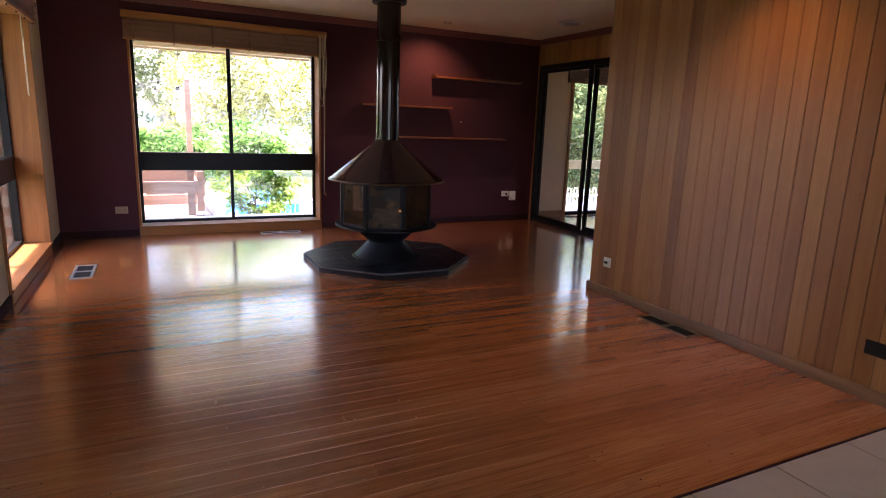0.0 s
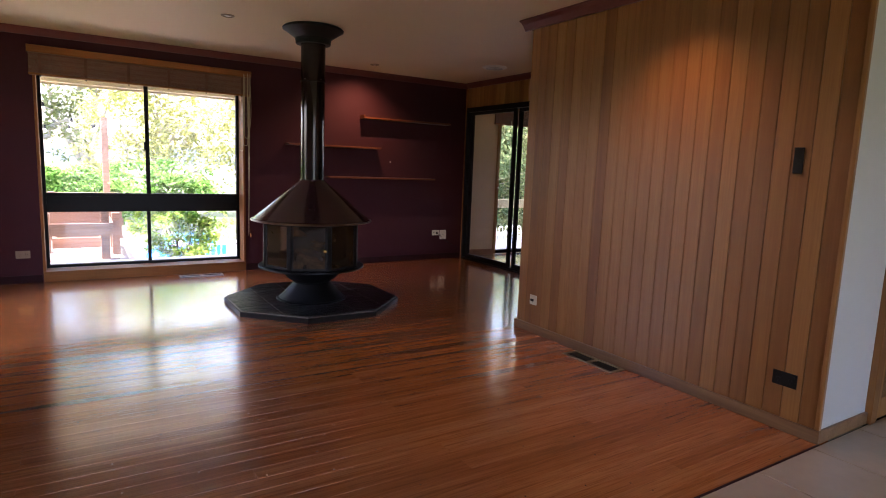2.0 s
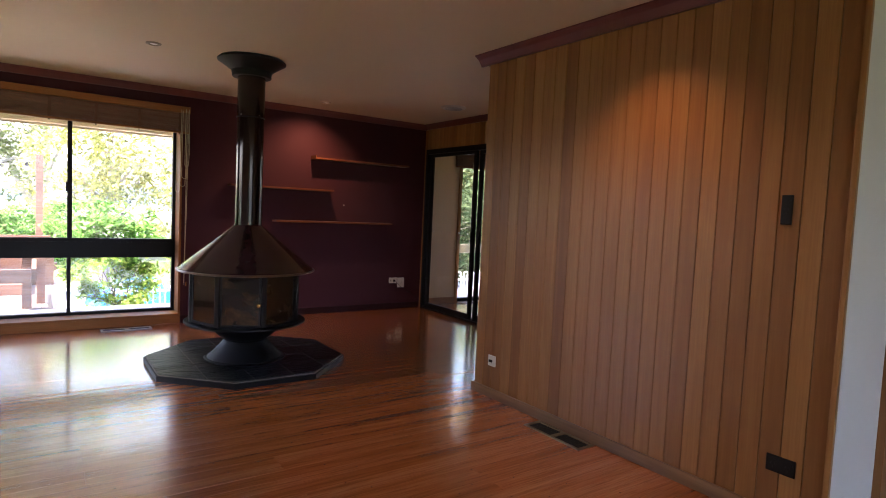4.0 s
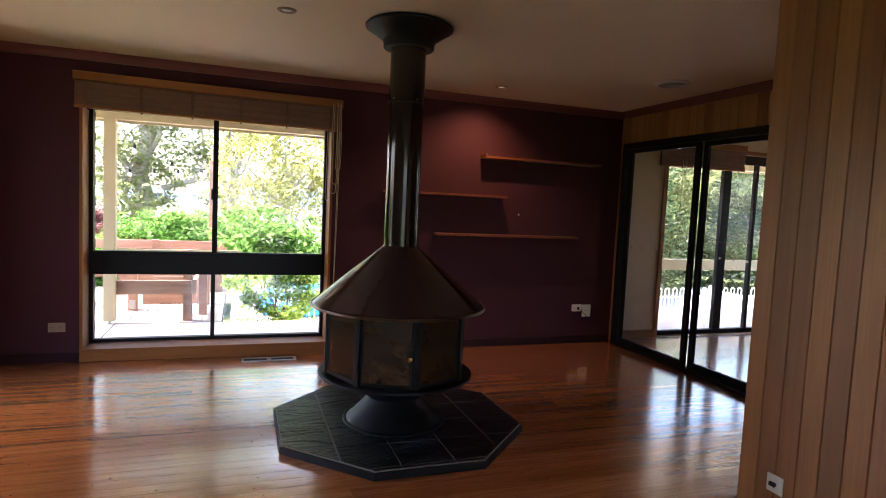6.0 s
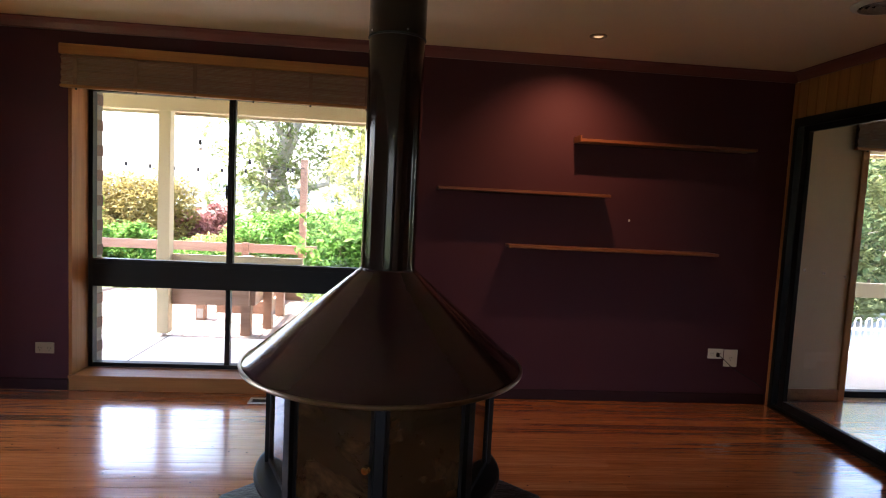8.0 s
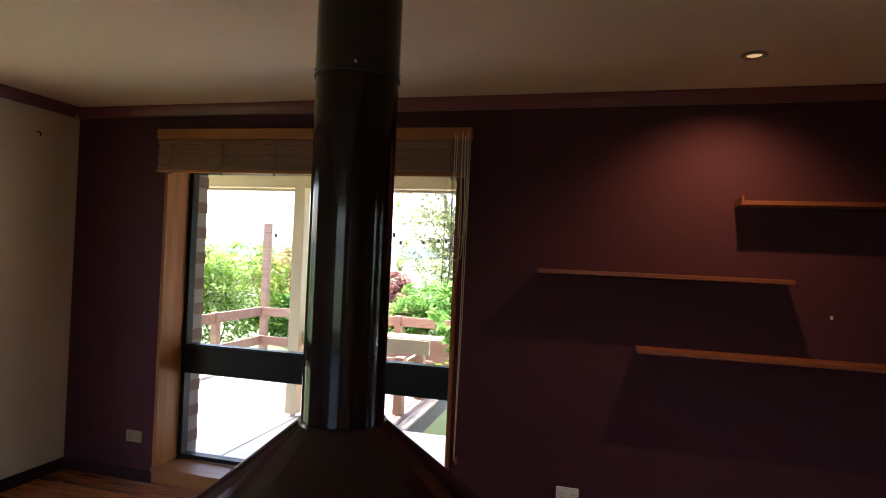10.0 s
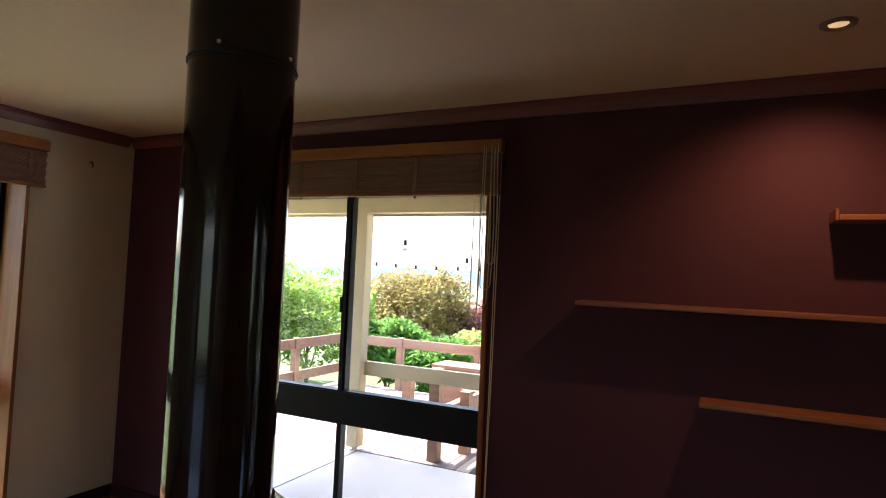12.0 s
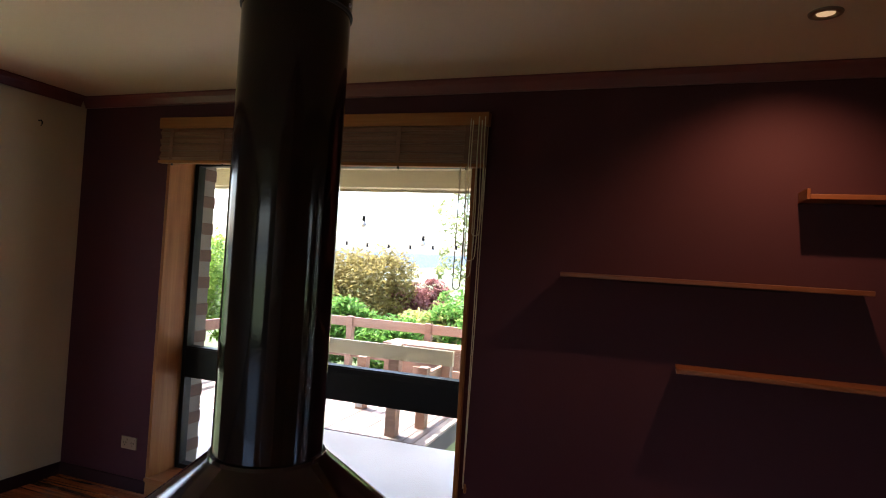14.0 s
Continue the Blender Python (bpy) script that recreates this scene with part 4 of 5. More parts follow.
louvre_door()
tagged(part("trim_partition_corner", box(XP - 0.012, XP + 0.012, YP - 0.012, YP + 0.010, 0.067, CORN, 0.004), M_PANEL), "timber corner bead on the partition", "corner trim", kind="structure")


# ---------------------------------------------------------------- outside: slab, deck, posts, eaves
SLAB = -0.13
tagged(part("pavement", box(-6.0, 14.0, 8.30, 9.95, SLAB - 0.12, SLAB, 0.01), M_CONC), "pale grey concrete patio slab", "patio", kind="structure")
tagged(part("pavement_joint", box(0.645, 0.655, 8.31, 9.94, SLAB - 0.01, SLAB + 0.0015), M_DARK), "dark control joint in the concrete", "joint", kind="structure")
# mostly unseen ground; its dark green is chosen to cut light bounced indoors
tagged(part("pavement_left", box(-6.0, -0.28, -1.0, 8.295, SLAB - 0.12, SLAB, 0.01), M_GRASS), "mostly unseen ground beside the house, coloured dark to cut bounced light", "garden bed", kind="structure")
tagged(part("foundation", box(-0.14, 9.6, -1.7, 8.29, -0.5, -0.052), M_MORTAR), "house footing under the floor", "footing", kind="structure")
eave = thing("eaves", (3, 9.2, 2.1), "cream painted veranda soffit, fascia and gutter", "eaves", kind="structure")
part("soffit", box(-2.0, 12.0, 8.30, 10.10, 2.26, 2.29), M_FASCIA, eave)
part("roof_beam", box(-2.0, 12.0, 9.93, 10.05, 2.105, 2.2595, 0.004), M_FASCIA, eave)
part("gutter", tube([(-2.0, 10.16, 2.15), (12.0, 10.16, 2.15)], 0.06, 12), M_FASCIA, eave, "", True)
part("fascia", box(-2.0, 12.0, 10.055, 10.075, 2.08, 2.29, 0.003), M_FASCIA, eave)
part("roof_sheet", box(-2.0, 12.0, 7.6, 10.2, 2.53, 2.56), M_GREYMETAL, eave)
eave2 = thing("eaves", (-0.6, 4, 2.2), "cream painted side eaves and gutter", "eaves", kind="structure")
part("soffit", box(-0.95, -0.26, -1.6, 8.29, 2.26, 2.29), M_FASCIA, eave2)
part("fascia", box(-0.98, -0.955, -1.6, 8.29, 2.12, 2.29, 0.003), M_FASCIA, eave2)


def post(x, y, w, z0, z1, mat, label, cat="post"):
    p = thing("veranda_post" if mat == M_FASCIA else "deck_post", (x, y, z0), label, cat)
    part("shaft", box(x - w / 2, x + w / 2, y - w / 2, y + w / 2, z0 + 0.035 if mat == M_FASCIA else z0, z1, 0.005), mat, p)
    if mat == M_FASCIA:
        part("stirrup", box(x - 0.012, x + 0.012, y - 0.03, y + 0.03, z0, z0 + 0.035), M_GREYMETAL, p)
    return p


post(0.60, 9.97, 0.115, SLAB, 2.104, M_FASCIA, "cream painted square veranda post")
post(6.98, 9.99, 0.115, SLAB, 2.104, M_FASCIA, "cream painted square veranda post near the pool fence")
post(10.5, 9.99, 0.115, SLAB, 2.104, M_FASCIA, "cream painted square veranda post")
vr = thing("veranda_rail", (8.5, 9.99, 0.8), "cream painted veranda hand rail", "rail")
part("rail", box(4.6, 6.92, 9.95, 10.03, 0.53, 0.69, 0.004), M_FASCIA, vr)
part("rail", box(7.04, 10.44, 9.95, 10.03, 0.53, 0.69, 0.004), M_FASCIA, vr)


def deck_barrier():
    """A two-rail timber barrier at the patio's edge that turns along the deck steps."""
    b = thing("deck_barrier", (1.2, 10.02, SLAB), "timber barrier of two rails on square posts", "deck barrier")
    part("lower_rail", box(0.66, 1.42, 9.985, 10.03, 0.19, 0.35, 0.004), M_RAIL, b)
    part("upper_rail", box(0.66, 1.95, 9.985, 10.03, 0.57, 0.70, 0.004), M_FASCIA, b, "cream painted upper rail")
    part("corner_post", box(1.33, 1.43, 10.031, 10.13, SLAB, 0.70, 0.004), M_RAIL, b)
    part("side_rail", box(1.43, 1.475, 10.04, 11.3, 0.19, 0.35, 0.004), M_RAIL, b)
    part("side_post", box(1.476, 1.57, 10.40, 10.50, SLAB, 0.45, 0.004), M_RAIL, b)
    part("side_post", box(1.476, 1.57, 11.10, 11.20, SLAB, 0.45, 0.004), M_RAIL, b)
    return b


deck_barrier()
bp = thing("deck_post", (0.70, 10.80, SLAB), "brown timber stub post with a steel bracket", "post")
part("shaft", box(0.65, 0.75, 10.75, 10.85, SLAB, 0.42, 0.005), M_RAIL, bp)
part("bracket", box(0.665, 0.735, 10.744, 10.749, SLAB + 0.02, SLAB + 0.13), M_GREYMETAL, bp, "pale steel bracket")


def rail_fence(name, label, pts, top, h, z0, posts):
    f = thing(name, (pts[0][0], pts[0][1], z0), label, "deck railing")
    for (ax, ay), (bx, by) in zip(pts, pts[1:]):
        d = Vector((bx - ax, by - ay, 0))
        ang, ln = math.atan2(d.y, d.x), d.length
        for zz in (top - h / 2, top - 0.5):
            bm = box(0, ln, -0.02, 0.02, zz - h / 2, zz + h / 2, 0.003)
            bmesh.ops.transform(bm, matrix=Matrix.Translation((ax, ay, 0)) @ Matrix.Rotation(ang, 4, "Z"), verts=bm.verts)
            part("rail", bm, M_RAIL, f)
    for x, y in posts:
        part("post", box(x - 0.045, x + 0.045, y - 0.045, y + 0.045, z0, top + 0.012, 0.004), M_RAIL, f)
    return f


DX0, DX1, DYE = -1.55, 1.75, 12.75
rail_fence("deck_railing", "reddish timber deck railing above the garden", [(DX0 + 0.06, 9.9), (DX0 + 0.06, DYE - 0.06), (DX1, DYE - 0.06)], 0.60, 0.13, SLAB, [(DX0 + 0.06, 10.3), (DX0 + 0.06, 11.6), (-0.48, DYE - 0.06), (0.72, DYE - 0.06)])
dk = thing("deck", (0, 11.3, SLAB), "weathered reddish timber deck boards", "deck", kind="structure")
part("joists", box(DX0, DX1, 9.96, DYE, SLAB - 0.2, SLAB - 0.026), M_DARK, dk)
dm = mesh_of("deck_board", box(0.003, 0.107, 9.962, DYE, SLAB - 0.025, SLAB, 0.003), M_DECK)
for k in range(30):
    piece("deck_board", dm, dk, (DX0 + 0.11 * k, 0, 0))
st = thing("planter_box", (1.15, 11.5, SLAB), "low reddish timber box frame on the deck", "planter")
part("front_board", box(0.75, 1.40, 11.2, 11.24, SLAB + 0.001, 0.02, 0.004), M_RAIL, st)
part("back_board", box(0.75, 1.40, 12.1, 12.14, SLAB + 0.001, 0.12, 0.004), M_RAIL, st)
part("side_board", box(0.75, 0.79, 11.241, 12.099, SLAB + 0.001, 0.02, 0.004), M_RAIL, st)
part("side_board", box(1.36, 1.40, 11.241, 12.099, SLAB + 0.001, 0.02, 0.004), M_RAIL, st)
part("soil", box(0.791, 1.359, 11.241, 12.099, SLAB + 0.001, SLAB + 0.02), M_BARK, st)
bx = thing("deck_bench", (1.2, 12.4, SLAB), "reddish timber box seat against the deck railing", "bench")
part("front_panel", box(0.30, 1.70, 12.20, 12.24, SLAB + 0.001, 0.34, 0.004), M_RAIL, bx)
part("seat_board", box(0.28, 1.72, 12.18, 12.62, 0.341, 0.38, 0.004), M_RAIL, bx)
lp = thing("light_pole", (1.52, DYE + 0.05, SLAB), "tall reddish timber pole for string lights", "pole")
part("shaft", box(1.47, 1.57, DYE + 0.001, DYE + 0.10, -0.6, 1.87, 0.006), M_RAIL, lp)
lp2 = thing("light_pole", (-1.5, DYE + 0.05, SLAB), "tall reddish timber pole at the deck corner", "pole")
part("shaft", box(-1.55, -1.45, DYE + 0.001, DYE + 0.10, -0.6, 1.88, 0.006), M_RAIL, lp2)


def string_lights(p0, p1, n_b, sag):
    s = thing("string_lights", p0, "string of festoon bulbs hung across the deck", "string lights")
    a, b = Vector(p0), Vector(p1)
    def at(u):
        p = a.lerp(b, u)
        p.z -= sag * 4 * u * (1 - u)
        return p
    part("wire", tube([at(k / 16) for k in range(17)], 0.003, 5), M_DARKPLASTIC, s)
    for k in range(n_b):
        p = at((k + 0.5) / n_b)
        bl = part("socket", lathe([(0, p.z - 0.055), (0.018, p.z - 0.055), (0.016, p.z - 0.005), (0, p.z)], p.x, p.y, 8), M_DARKPLASTIC, s)
        part("bulb", lathe([(0, p.z - 0.125), (0.022, p.z - 0.115), (0.032, p.z - 0.09), (0.022, p.z - 0.065), (0.015, p.z - 0.055), (0, p.z - 0.055)], p.x, p.y, 10), M_BULB_OFF, bl, "", True)


string_lights((0.60, 10.04, 2.0), (1.52, DYE, 1.74), 3, 0.12)
string_lights((-1.5, DYE, 1.74), (1.52, DYE, 1.74), 9, 0.07)


# ---------------------------------------------------------------- pool fence and pool
def pool_fence(x0, x1, y, z0, h):
    f = thing("pool_fence", (x0, y, z0), "white hoop-top steel pool fence", "pool fence")
    n_h = int((x1 - x0) / 0.19)
    hoop = bmesh.new()
    w = 0.05
    tube([(-w, 0, 0.04), (-w, 0, h - w)] + [(-w * math.cos(a), 0, h - w + w * math.sin(a)) for a in (math.pi * k / 6 for k in range(1, 6))] + [(w, 0, h - w), (w, 0, 0.04)], 0.011, 6, hoop)
    me = mesh_of("hoop", hoop, M_FENCE, True)
    for k in range(n_h):
        piece("hoop", me, f, (x0 + 0.1 + k * 0.19, y, z0))
    for zz in (0.12, h - 0.18):
        part("rail", box(x0, x1, y - 0.012, y + 0.012, z0 + zz - 0.018, z0 + zz + 0.018, 0.002), M_FENCE, f)
    for k in range(int((x1 - x0) / 2.2) + 1):
        xx = x0 + 2.2 * k
        part("post", box(xx - 0.025, xx + 0.025, y - 0.025, y + 0.025, z0 - 0.1, z0 + h + 0.05, 0.004), M_FENCE, f)
    return f


pool_fence(2.5, 15.5, 12.4, -1.05, 0.92)
tagged(part("pavement_pool", box(1.8, 17.0, 10.0, 18.5, -1.25, -1.05), M_CONC), "pale concrete pool surround", "pool paving", kind="structure")
cov = thing("pool_cover", (3.15, 15.2, -1.05), "crumpled bright blue pool cover", "pool cover")
bm = bmesh.new()
bmesh.ops.create_icosphere(bm, subdivisions=4, radius=1.0)
for v in bm.verts:
    k = 1 + 0.25 * noise.noise(v.co * 2.3)
    v.co = Vector((3.15 + v.co.x * 0.8 * k, 15.2 + v.co.y * 0.6 * k, max(-1.045, -0.85 + v.co.z * 0.42 * k)))
part("cloth", bm, M_BLUE, cov, "", True)


# ---------------------------------------------------------------- garden
def leaf_cloud(rnd, blobs, count, size):
    """Many small folded leaves scattered in uneven clumps (cx, cy, cz, rx, ry, rz)."""
    verts, faces = [], []
    total = sum(b[3] * b[4] * b[5] for b in blobs)
    for cx, cy, cz, rx, ry, rz in blobs:
        k = max(8, int(count * rx * ry * rz / total))
        knots = [Vector((rnd.gauss(0, 0.5), rnd.gauss(0, 0.5), rnd.gauss(0, 0.5))) for _ in range(max(3, k // 45))]
        for _ in range(k):
            q = rnd.choice(knots) + Vector((rnd.gauss(0, 0.16), rnd.gauss(0, 0.16), rnd.gauss(0, 0.14)))
            if q.length > 1.15:
                q *= 1.0 / q.length
            c = Vector((cx + q.x * rx, cy + q.y * ry, cz + q.z * rz))
            m = Euler((rnd.uniform(-0.9, 0.9), rnd.uniform(-0.9, 0.9), rnd.uniform(0, 6.3))).to_matrix()
            s = size * rnd.uniform(0.6, 1.4)
            i = len(verts)
            for a in ((-1, 0, 0), (0, -0.42, 0.12), (1, 0, 0), (0, 0.42, 0.12)):
                verts.append(c + m @ (Vector(a) * s))
            faces.append((i, i + 1, i + 2))
            faces.append((i, i + 2, i + 3))
    return verts, faces


def tree(name, label, cat, base, height, blobs, leaves, size, leaf_mat, bark, trunk_r, lean=(0, 0), limbs=6, seed=1):
    rnd = random.Random(seed)
    t = thing(name, base, label, cat)
    b = Vector(base)
    top = b + Vector((lean[0], lean[1], height * 0.72))
    def bend(p, q, k, w):
        return [p.lerp(q, i / k) + Vector((rnd.uniform(-w, w), rnd.uniform(-w, w), 0)) * (0 if i in (0, k) else 1) for i in range(k + 1)]
    wood_bm = bmesh.new()
    trunk = bend(b, top, 6, trunk_r * 0.8)
    tube(trunk, trunk_r, 9, wood_bm, trunk_r * 0.35)
    part("trunk", wood_bm, bark, t, "", True)
    for k in range(limbs):
        s = trunk[1 + (k * 5) // limbs]
        bl = blobs[k % len(blobs)]
        e = Vector(bl[:3]) + Vector((rnd.uniform(-0.3, 0.3) * bl[3], rnd.uniform(-0.3, 0.3) * bl[4], rnd.uniform(-0.2, 0.3) * bl[5]))
        lb = bmesh.new()
        tube(bend(s, e, 5, trunk_r * 1.2), trunk_r * 0.42, 7, lb, trunk_r * 0.07)
        for _ in range(3):
            f = s.lerp(e, rnd.uniform(0.4, 0.9))
            g = f + Vector((rnd.uniform(-1, 1) * bl[3], rnd.uniform(-1, 1) * bl[4], rnd.uniform(-0.2, 0.8) * bl[5])) * 0.6
            tube(bend(f, g, 3, trunk_r * 0.8), trunk_r * 0.14, 5, lb, trunk_r * 0.04)
        part("limb", lb, bark, t, "", True)
    v, f = leaf_cloud(rnd, blobs, leaves, size)
    me = bpy.data.meshes.new("crown")
    me.from_pydata([p - b for p in v], [], f)
    me.materials.append(leaf_mat)
    cr = new("crown", me)
    cr.parent = t
    return t


# ground: one sheet that falls away into a valley and reaches the horizon
NG = 90
gx, gv, gf = [], [], []
def gz(x, y):
    r = math.hypot(x - 2, y - 4)
    base = -0.55 - 0.035 * max(0, r - 8) if r < 60 else -2.37 - 0.055 * (r - 60)
    base = max(base, -22.0)
    if 1.0 < x < 19 and 9.5 < y < 21:                  # the pool terrace is cut into the slope
        base = min(base, -1.4)
    return base + 0.12 * noise.noise(Vector((x * 0.3, y * 0.3, 0)))
rings = [0.0, 3, 5, 7, 8.5, 10, 12, 14, 17, 20, 25, 30, 40, 50, 60, 80, 110, 150, 220, 320, 480, 800, 1400, 2500]
for r in rings[1:]:
    for k in range(NG):
        a = 2 * math.pi * k / NG
        x, y = 2 + r * math.cos(a), 4 + r * math.sin(a)
        gv.append((x, y, gz(x, y) - (0.6 if r < 6 else 0)))
for i in range(len(rings) - 2):
    for k in range(NG):
        k2 = (k + 1) % NG
        gf.append((i * NG + k, i * NG + k2, (i + 1) * NG + k2, (i + 1) * NG + k))
gf.append(tuple(range(NG))[::-1])
me = bpy.data.meshes.new("ground")
me.from_pydata(gv, [], [f[::-1] for f in gf])
me.materials.append(M_GRASS)
tagged(new("ground", me), "green garden ground falling away to a valley", "ground", kind="structure")
# far fields and hills on the horizon
rnd = random.Random(9)
for name, lab, dist, z0, hh, mat, wob in (("backdrop_fields", "pale far fields across the valley", 600, -24, 17, M_FIELD, 4), ("backdrop_hills", "hazy blue-green far hills", 1300, -30, 47, M_HILL, 18)):
    v, f = [], []
    for k in range(121):
        a = 2 * math.pi * k / 120
        ht = z0 + hh + wob * noise.noise(Vector((math.cos(a) * 6, math.sin(a) * 6, dist)))
        for d, z in ((dist, z0), (dist * 1.15, ht), (dist * 1.6, z0)):
            v.append((2 + d * math.cos(a), 4 + d * math.sin(a), z))
    for k in range(120):
        for j in range(2):
            f.append((k * 3 + j, k * 3 + 3 + j, k * 3 + 4 + j, k * 3 + 1 + j))
    me = bpy.data.meshes.new(name)
    me.from_pydata(v, [], f)
    me.materials.append(mat)
    tagged(new(name, me), lab, "hills", kind="structure")

GX = -1.8
tree("gum_tree", "tall grey-green gum tree beyond the deck", "tree", (GX + 0.2, 27, -1.6), 10, [(GX - 0.3, 27, 3.2, 2.2, 2, 1.7), (GX + 1.4, 26.5, 5.4, 2.4, 2, 1.8), (GX - 1.2, 27.5, 5.6, 1.9, 1.8, 1.6), (GX + 2.4, 27.5, 2.6, 1.6, 1.5, 1.5), (GX + 0.4, 27, 7.5, 2.6, 2.2, 1.7), (GX - 0.2, 26, 1.2, 1.9, 1.6, 1.3), (GX + 1.0, 27, 9.3, 2.8, 2.2, 1.8), (GX - 1.5, 27, 11.0, 2.4, 2.0, 1.5), (GX + 3.5, 27.5, 8.0, 2.0, 1.8, 1.6)], 21000, 0.11, M_LEAF_A, M_PALEBARK, 0.42, (0.6, 0), 8, 3)
tree("wattle_tree", "yellow-green wattle tree in bloom", "tree", (3.0, 20, -1.2), 4.6, [(2.8, 20, 1.5, 1.5, 1.3, 0.9), (1.9, 19.5, 2.4, 1.0, 1.0, 0.8), (4.0, 20, 2.4, 1.4, 1.3, 1.1), (3.0, 20.5, 3.2, 1.5, 1.3, 0.9), (4.8, 20, 1.0, 1.2, 1.1, 1.0), (1.6, 20, 1.0, 0.8, 0.8, 0.6)], 9000, 0.08, M_LEAF_C, M_PALEBARK, 0.13, (0.2, 0), 10, 5)
tree("wattle_tree", "yellow-green wattle tree with pale bare limbs", "tree", (7.0, 24, -1.5), 8, [(6.8, 24, 3.2, 2.2, 1.8, 1.6), (9.0, 24.5, 3.6, 2.2, 1.8, 1.7), (5.6, 24, 4.4, 1.8, 1.6, 1.4), (7.8, 24, 5.4, 2.2, 2.0, 1.4), (7.0, 24, 7.4, 2.4, 2.0, 1.5), (9.5, 24, 6.8, 2.4, 2.0, 1.6), (4.5, 24.5, 7.2, 2.0, 1.8, 1.4)], 9000, 0.10, M_LEAF_C, M_PALEBARK, 0.18, (0.3, 0), 9, 6)
tree("gum_tree", "grey-green gum tree with bare pale limbs", "tree", (1.4, 32, -1.8), 10, [(1.2, 32, 4.6, 2.4, 2, 1.6), (3.4, 32, 6.2, 2.2, 2, 1.6), (-0.6, 32, 7.2, 2.2, 2, 1.5), (1.0, 32, 9.5, 3.0, 2.2, 2.0), (4.2, 32, 9.2, 2.6, 2.0, 1.8), (2.2, 32, 12.2, 2.8, 2.0, 1.7)], 6500, 0.13, M_LEAF_A, M_PALEBARK, 0.26, (0.6, 0), 10, 12)
tree("shrub", "bright green broad-leaved shrub beside the deck", "shrub", (2.40, 11.5, -1.05), 1.9, [(2.35, 11.5, 0.82, 0.72, 0.50, 0.40), (2.85, 11.6, 0.60, 0.42, 0.40, 0.34), (1.98, 11.4, 0.62, 0.36, 0.38, 0.32), (2.75, 11.5, 0.36, 0.40, 0.35, 0.20)], 2300, 0.060, M_LEAF_B, M_BARK, 0.022, (0.1, 0), 9, 7)
tree("shrub", "thin-stemmed yellow-green shrub beside the patio", "shrub", (2.5, 11.2, -1.05), 1.4, [(2.22, 11.2, 0.18, 0.46, 0.34, 0.36), (2.8, 11.3, 0.12, 0.50, 0.36, 0.38), (2.5, 11.2, -0.30, 0.55, 0.4, 0.30), (2.02, 11.2, -0.12, 0.28, 0.28, 0.30)], 3000, 0.044, M_LEAF_G, M_BARK, 0.020, (0.1, 0), 16, 8)
for k, (x, y, z, r, mt, lb) in enumerate([(0.3, 17.0, 0.25, 1.1, M_LEAF_B, "rounded green garden shrub beyond the deck"), (1.4, 17.6, 0.3, 1.0, M_LEAF_B, "rounded green garden shrub beyond the deck"), (-0.9, 17.0, -0.1, 0.8, M_LEAF_C, "low yellow-green shrub beyond the deck"), (-1.9, 19.0, 0.35, 0.9, M_LEAF_E, "dark red-leaved shrub beyond the deck"), (-3.3, 18.0, 0.65, 1.5, M_LEAF_D, "spreading bronze-leaved shrub beyond the deck"), (-2.1, 15.0, 0.15, 0.85, M_LEAF_B, "bright green garden shrub below the deck"), (-1.0, 15.0, -0.1, 0.8, M_LEAF_B, "bright green garden shrub below the deck"), (-3.5, 14.4, 0.75, 1.25, M_LEAF_G, "tall yellow-green garden shrub below the deck"), (-4.9, 14.0, 0.8, 1.4, M_LEAF_G, "tall yellow-green shrub below the deck"), (-8.5, 12.0, 0.6, 2.0, M_LEAF_B, "tall bright green shrub beside the house"), (-7.0, 8.5, 0.6, 2.0, M_LEAF_B, "tall bright green shrub beside the house")]):
    tree("shrub", lb, "shrub", (x, y, -1.0), 1.0 + z + r * 0.5, [(x, y, z, r, r * 0.8, r * 0.6), (x + r * 0.5, y, z + r * 0.25, r * 0.6, r * 0.6, r * 0.45), (x - r * 0.55, y, z + r * 0.1, r * 0.6, r * 0.6, r * 0.45), (x + r * 0.2, y, z - r * 0.45, r * 0.8, r * 0.6, r * 0.4)], 16000 if mt == M_LEAF_D else 7600, 0.056, mt, M_BARK, 0.04, (0, 0), 6, 20 + k)
for k, (x, y, h) in enumerate([(13.0, 17.5, 7), (16.0, 19.5, 8), (19.5, 18.5, 7), (22.5, 23, 9), (14.5, 24, 9), (10.5, 16.2, 4.5), (12.2, 20.5, 8), (17.5, 25.5, 10), (20.5, 27, 10), (11.0, 27, 9), (24.5, 19.5, 8)]):
    h *= 0.72
    # two in three of these crowns use the leaves with painted-in shade
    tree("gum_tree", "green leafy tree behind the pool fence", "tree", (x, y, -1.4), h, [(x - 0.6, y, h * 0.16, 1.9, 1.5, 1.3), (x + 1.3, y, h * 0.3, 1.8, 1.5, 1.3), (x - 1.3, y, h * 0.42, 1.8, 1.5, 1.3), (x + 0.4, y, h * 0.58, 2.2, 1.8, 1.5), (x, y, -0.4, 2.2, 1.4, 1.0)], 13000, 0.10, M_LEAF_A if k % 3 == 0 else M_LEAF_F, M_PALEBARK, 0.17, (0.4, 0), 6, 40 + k)


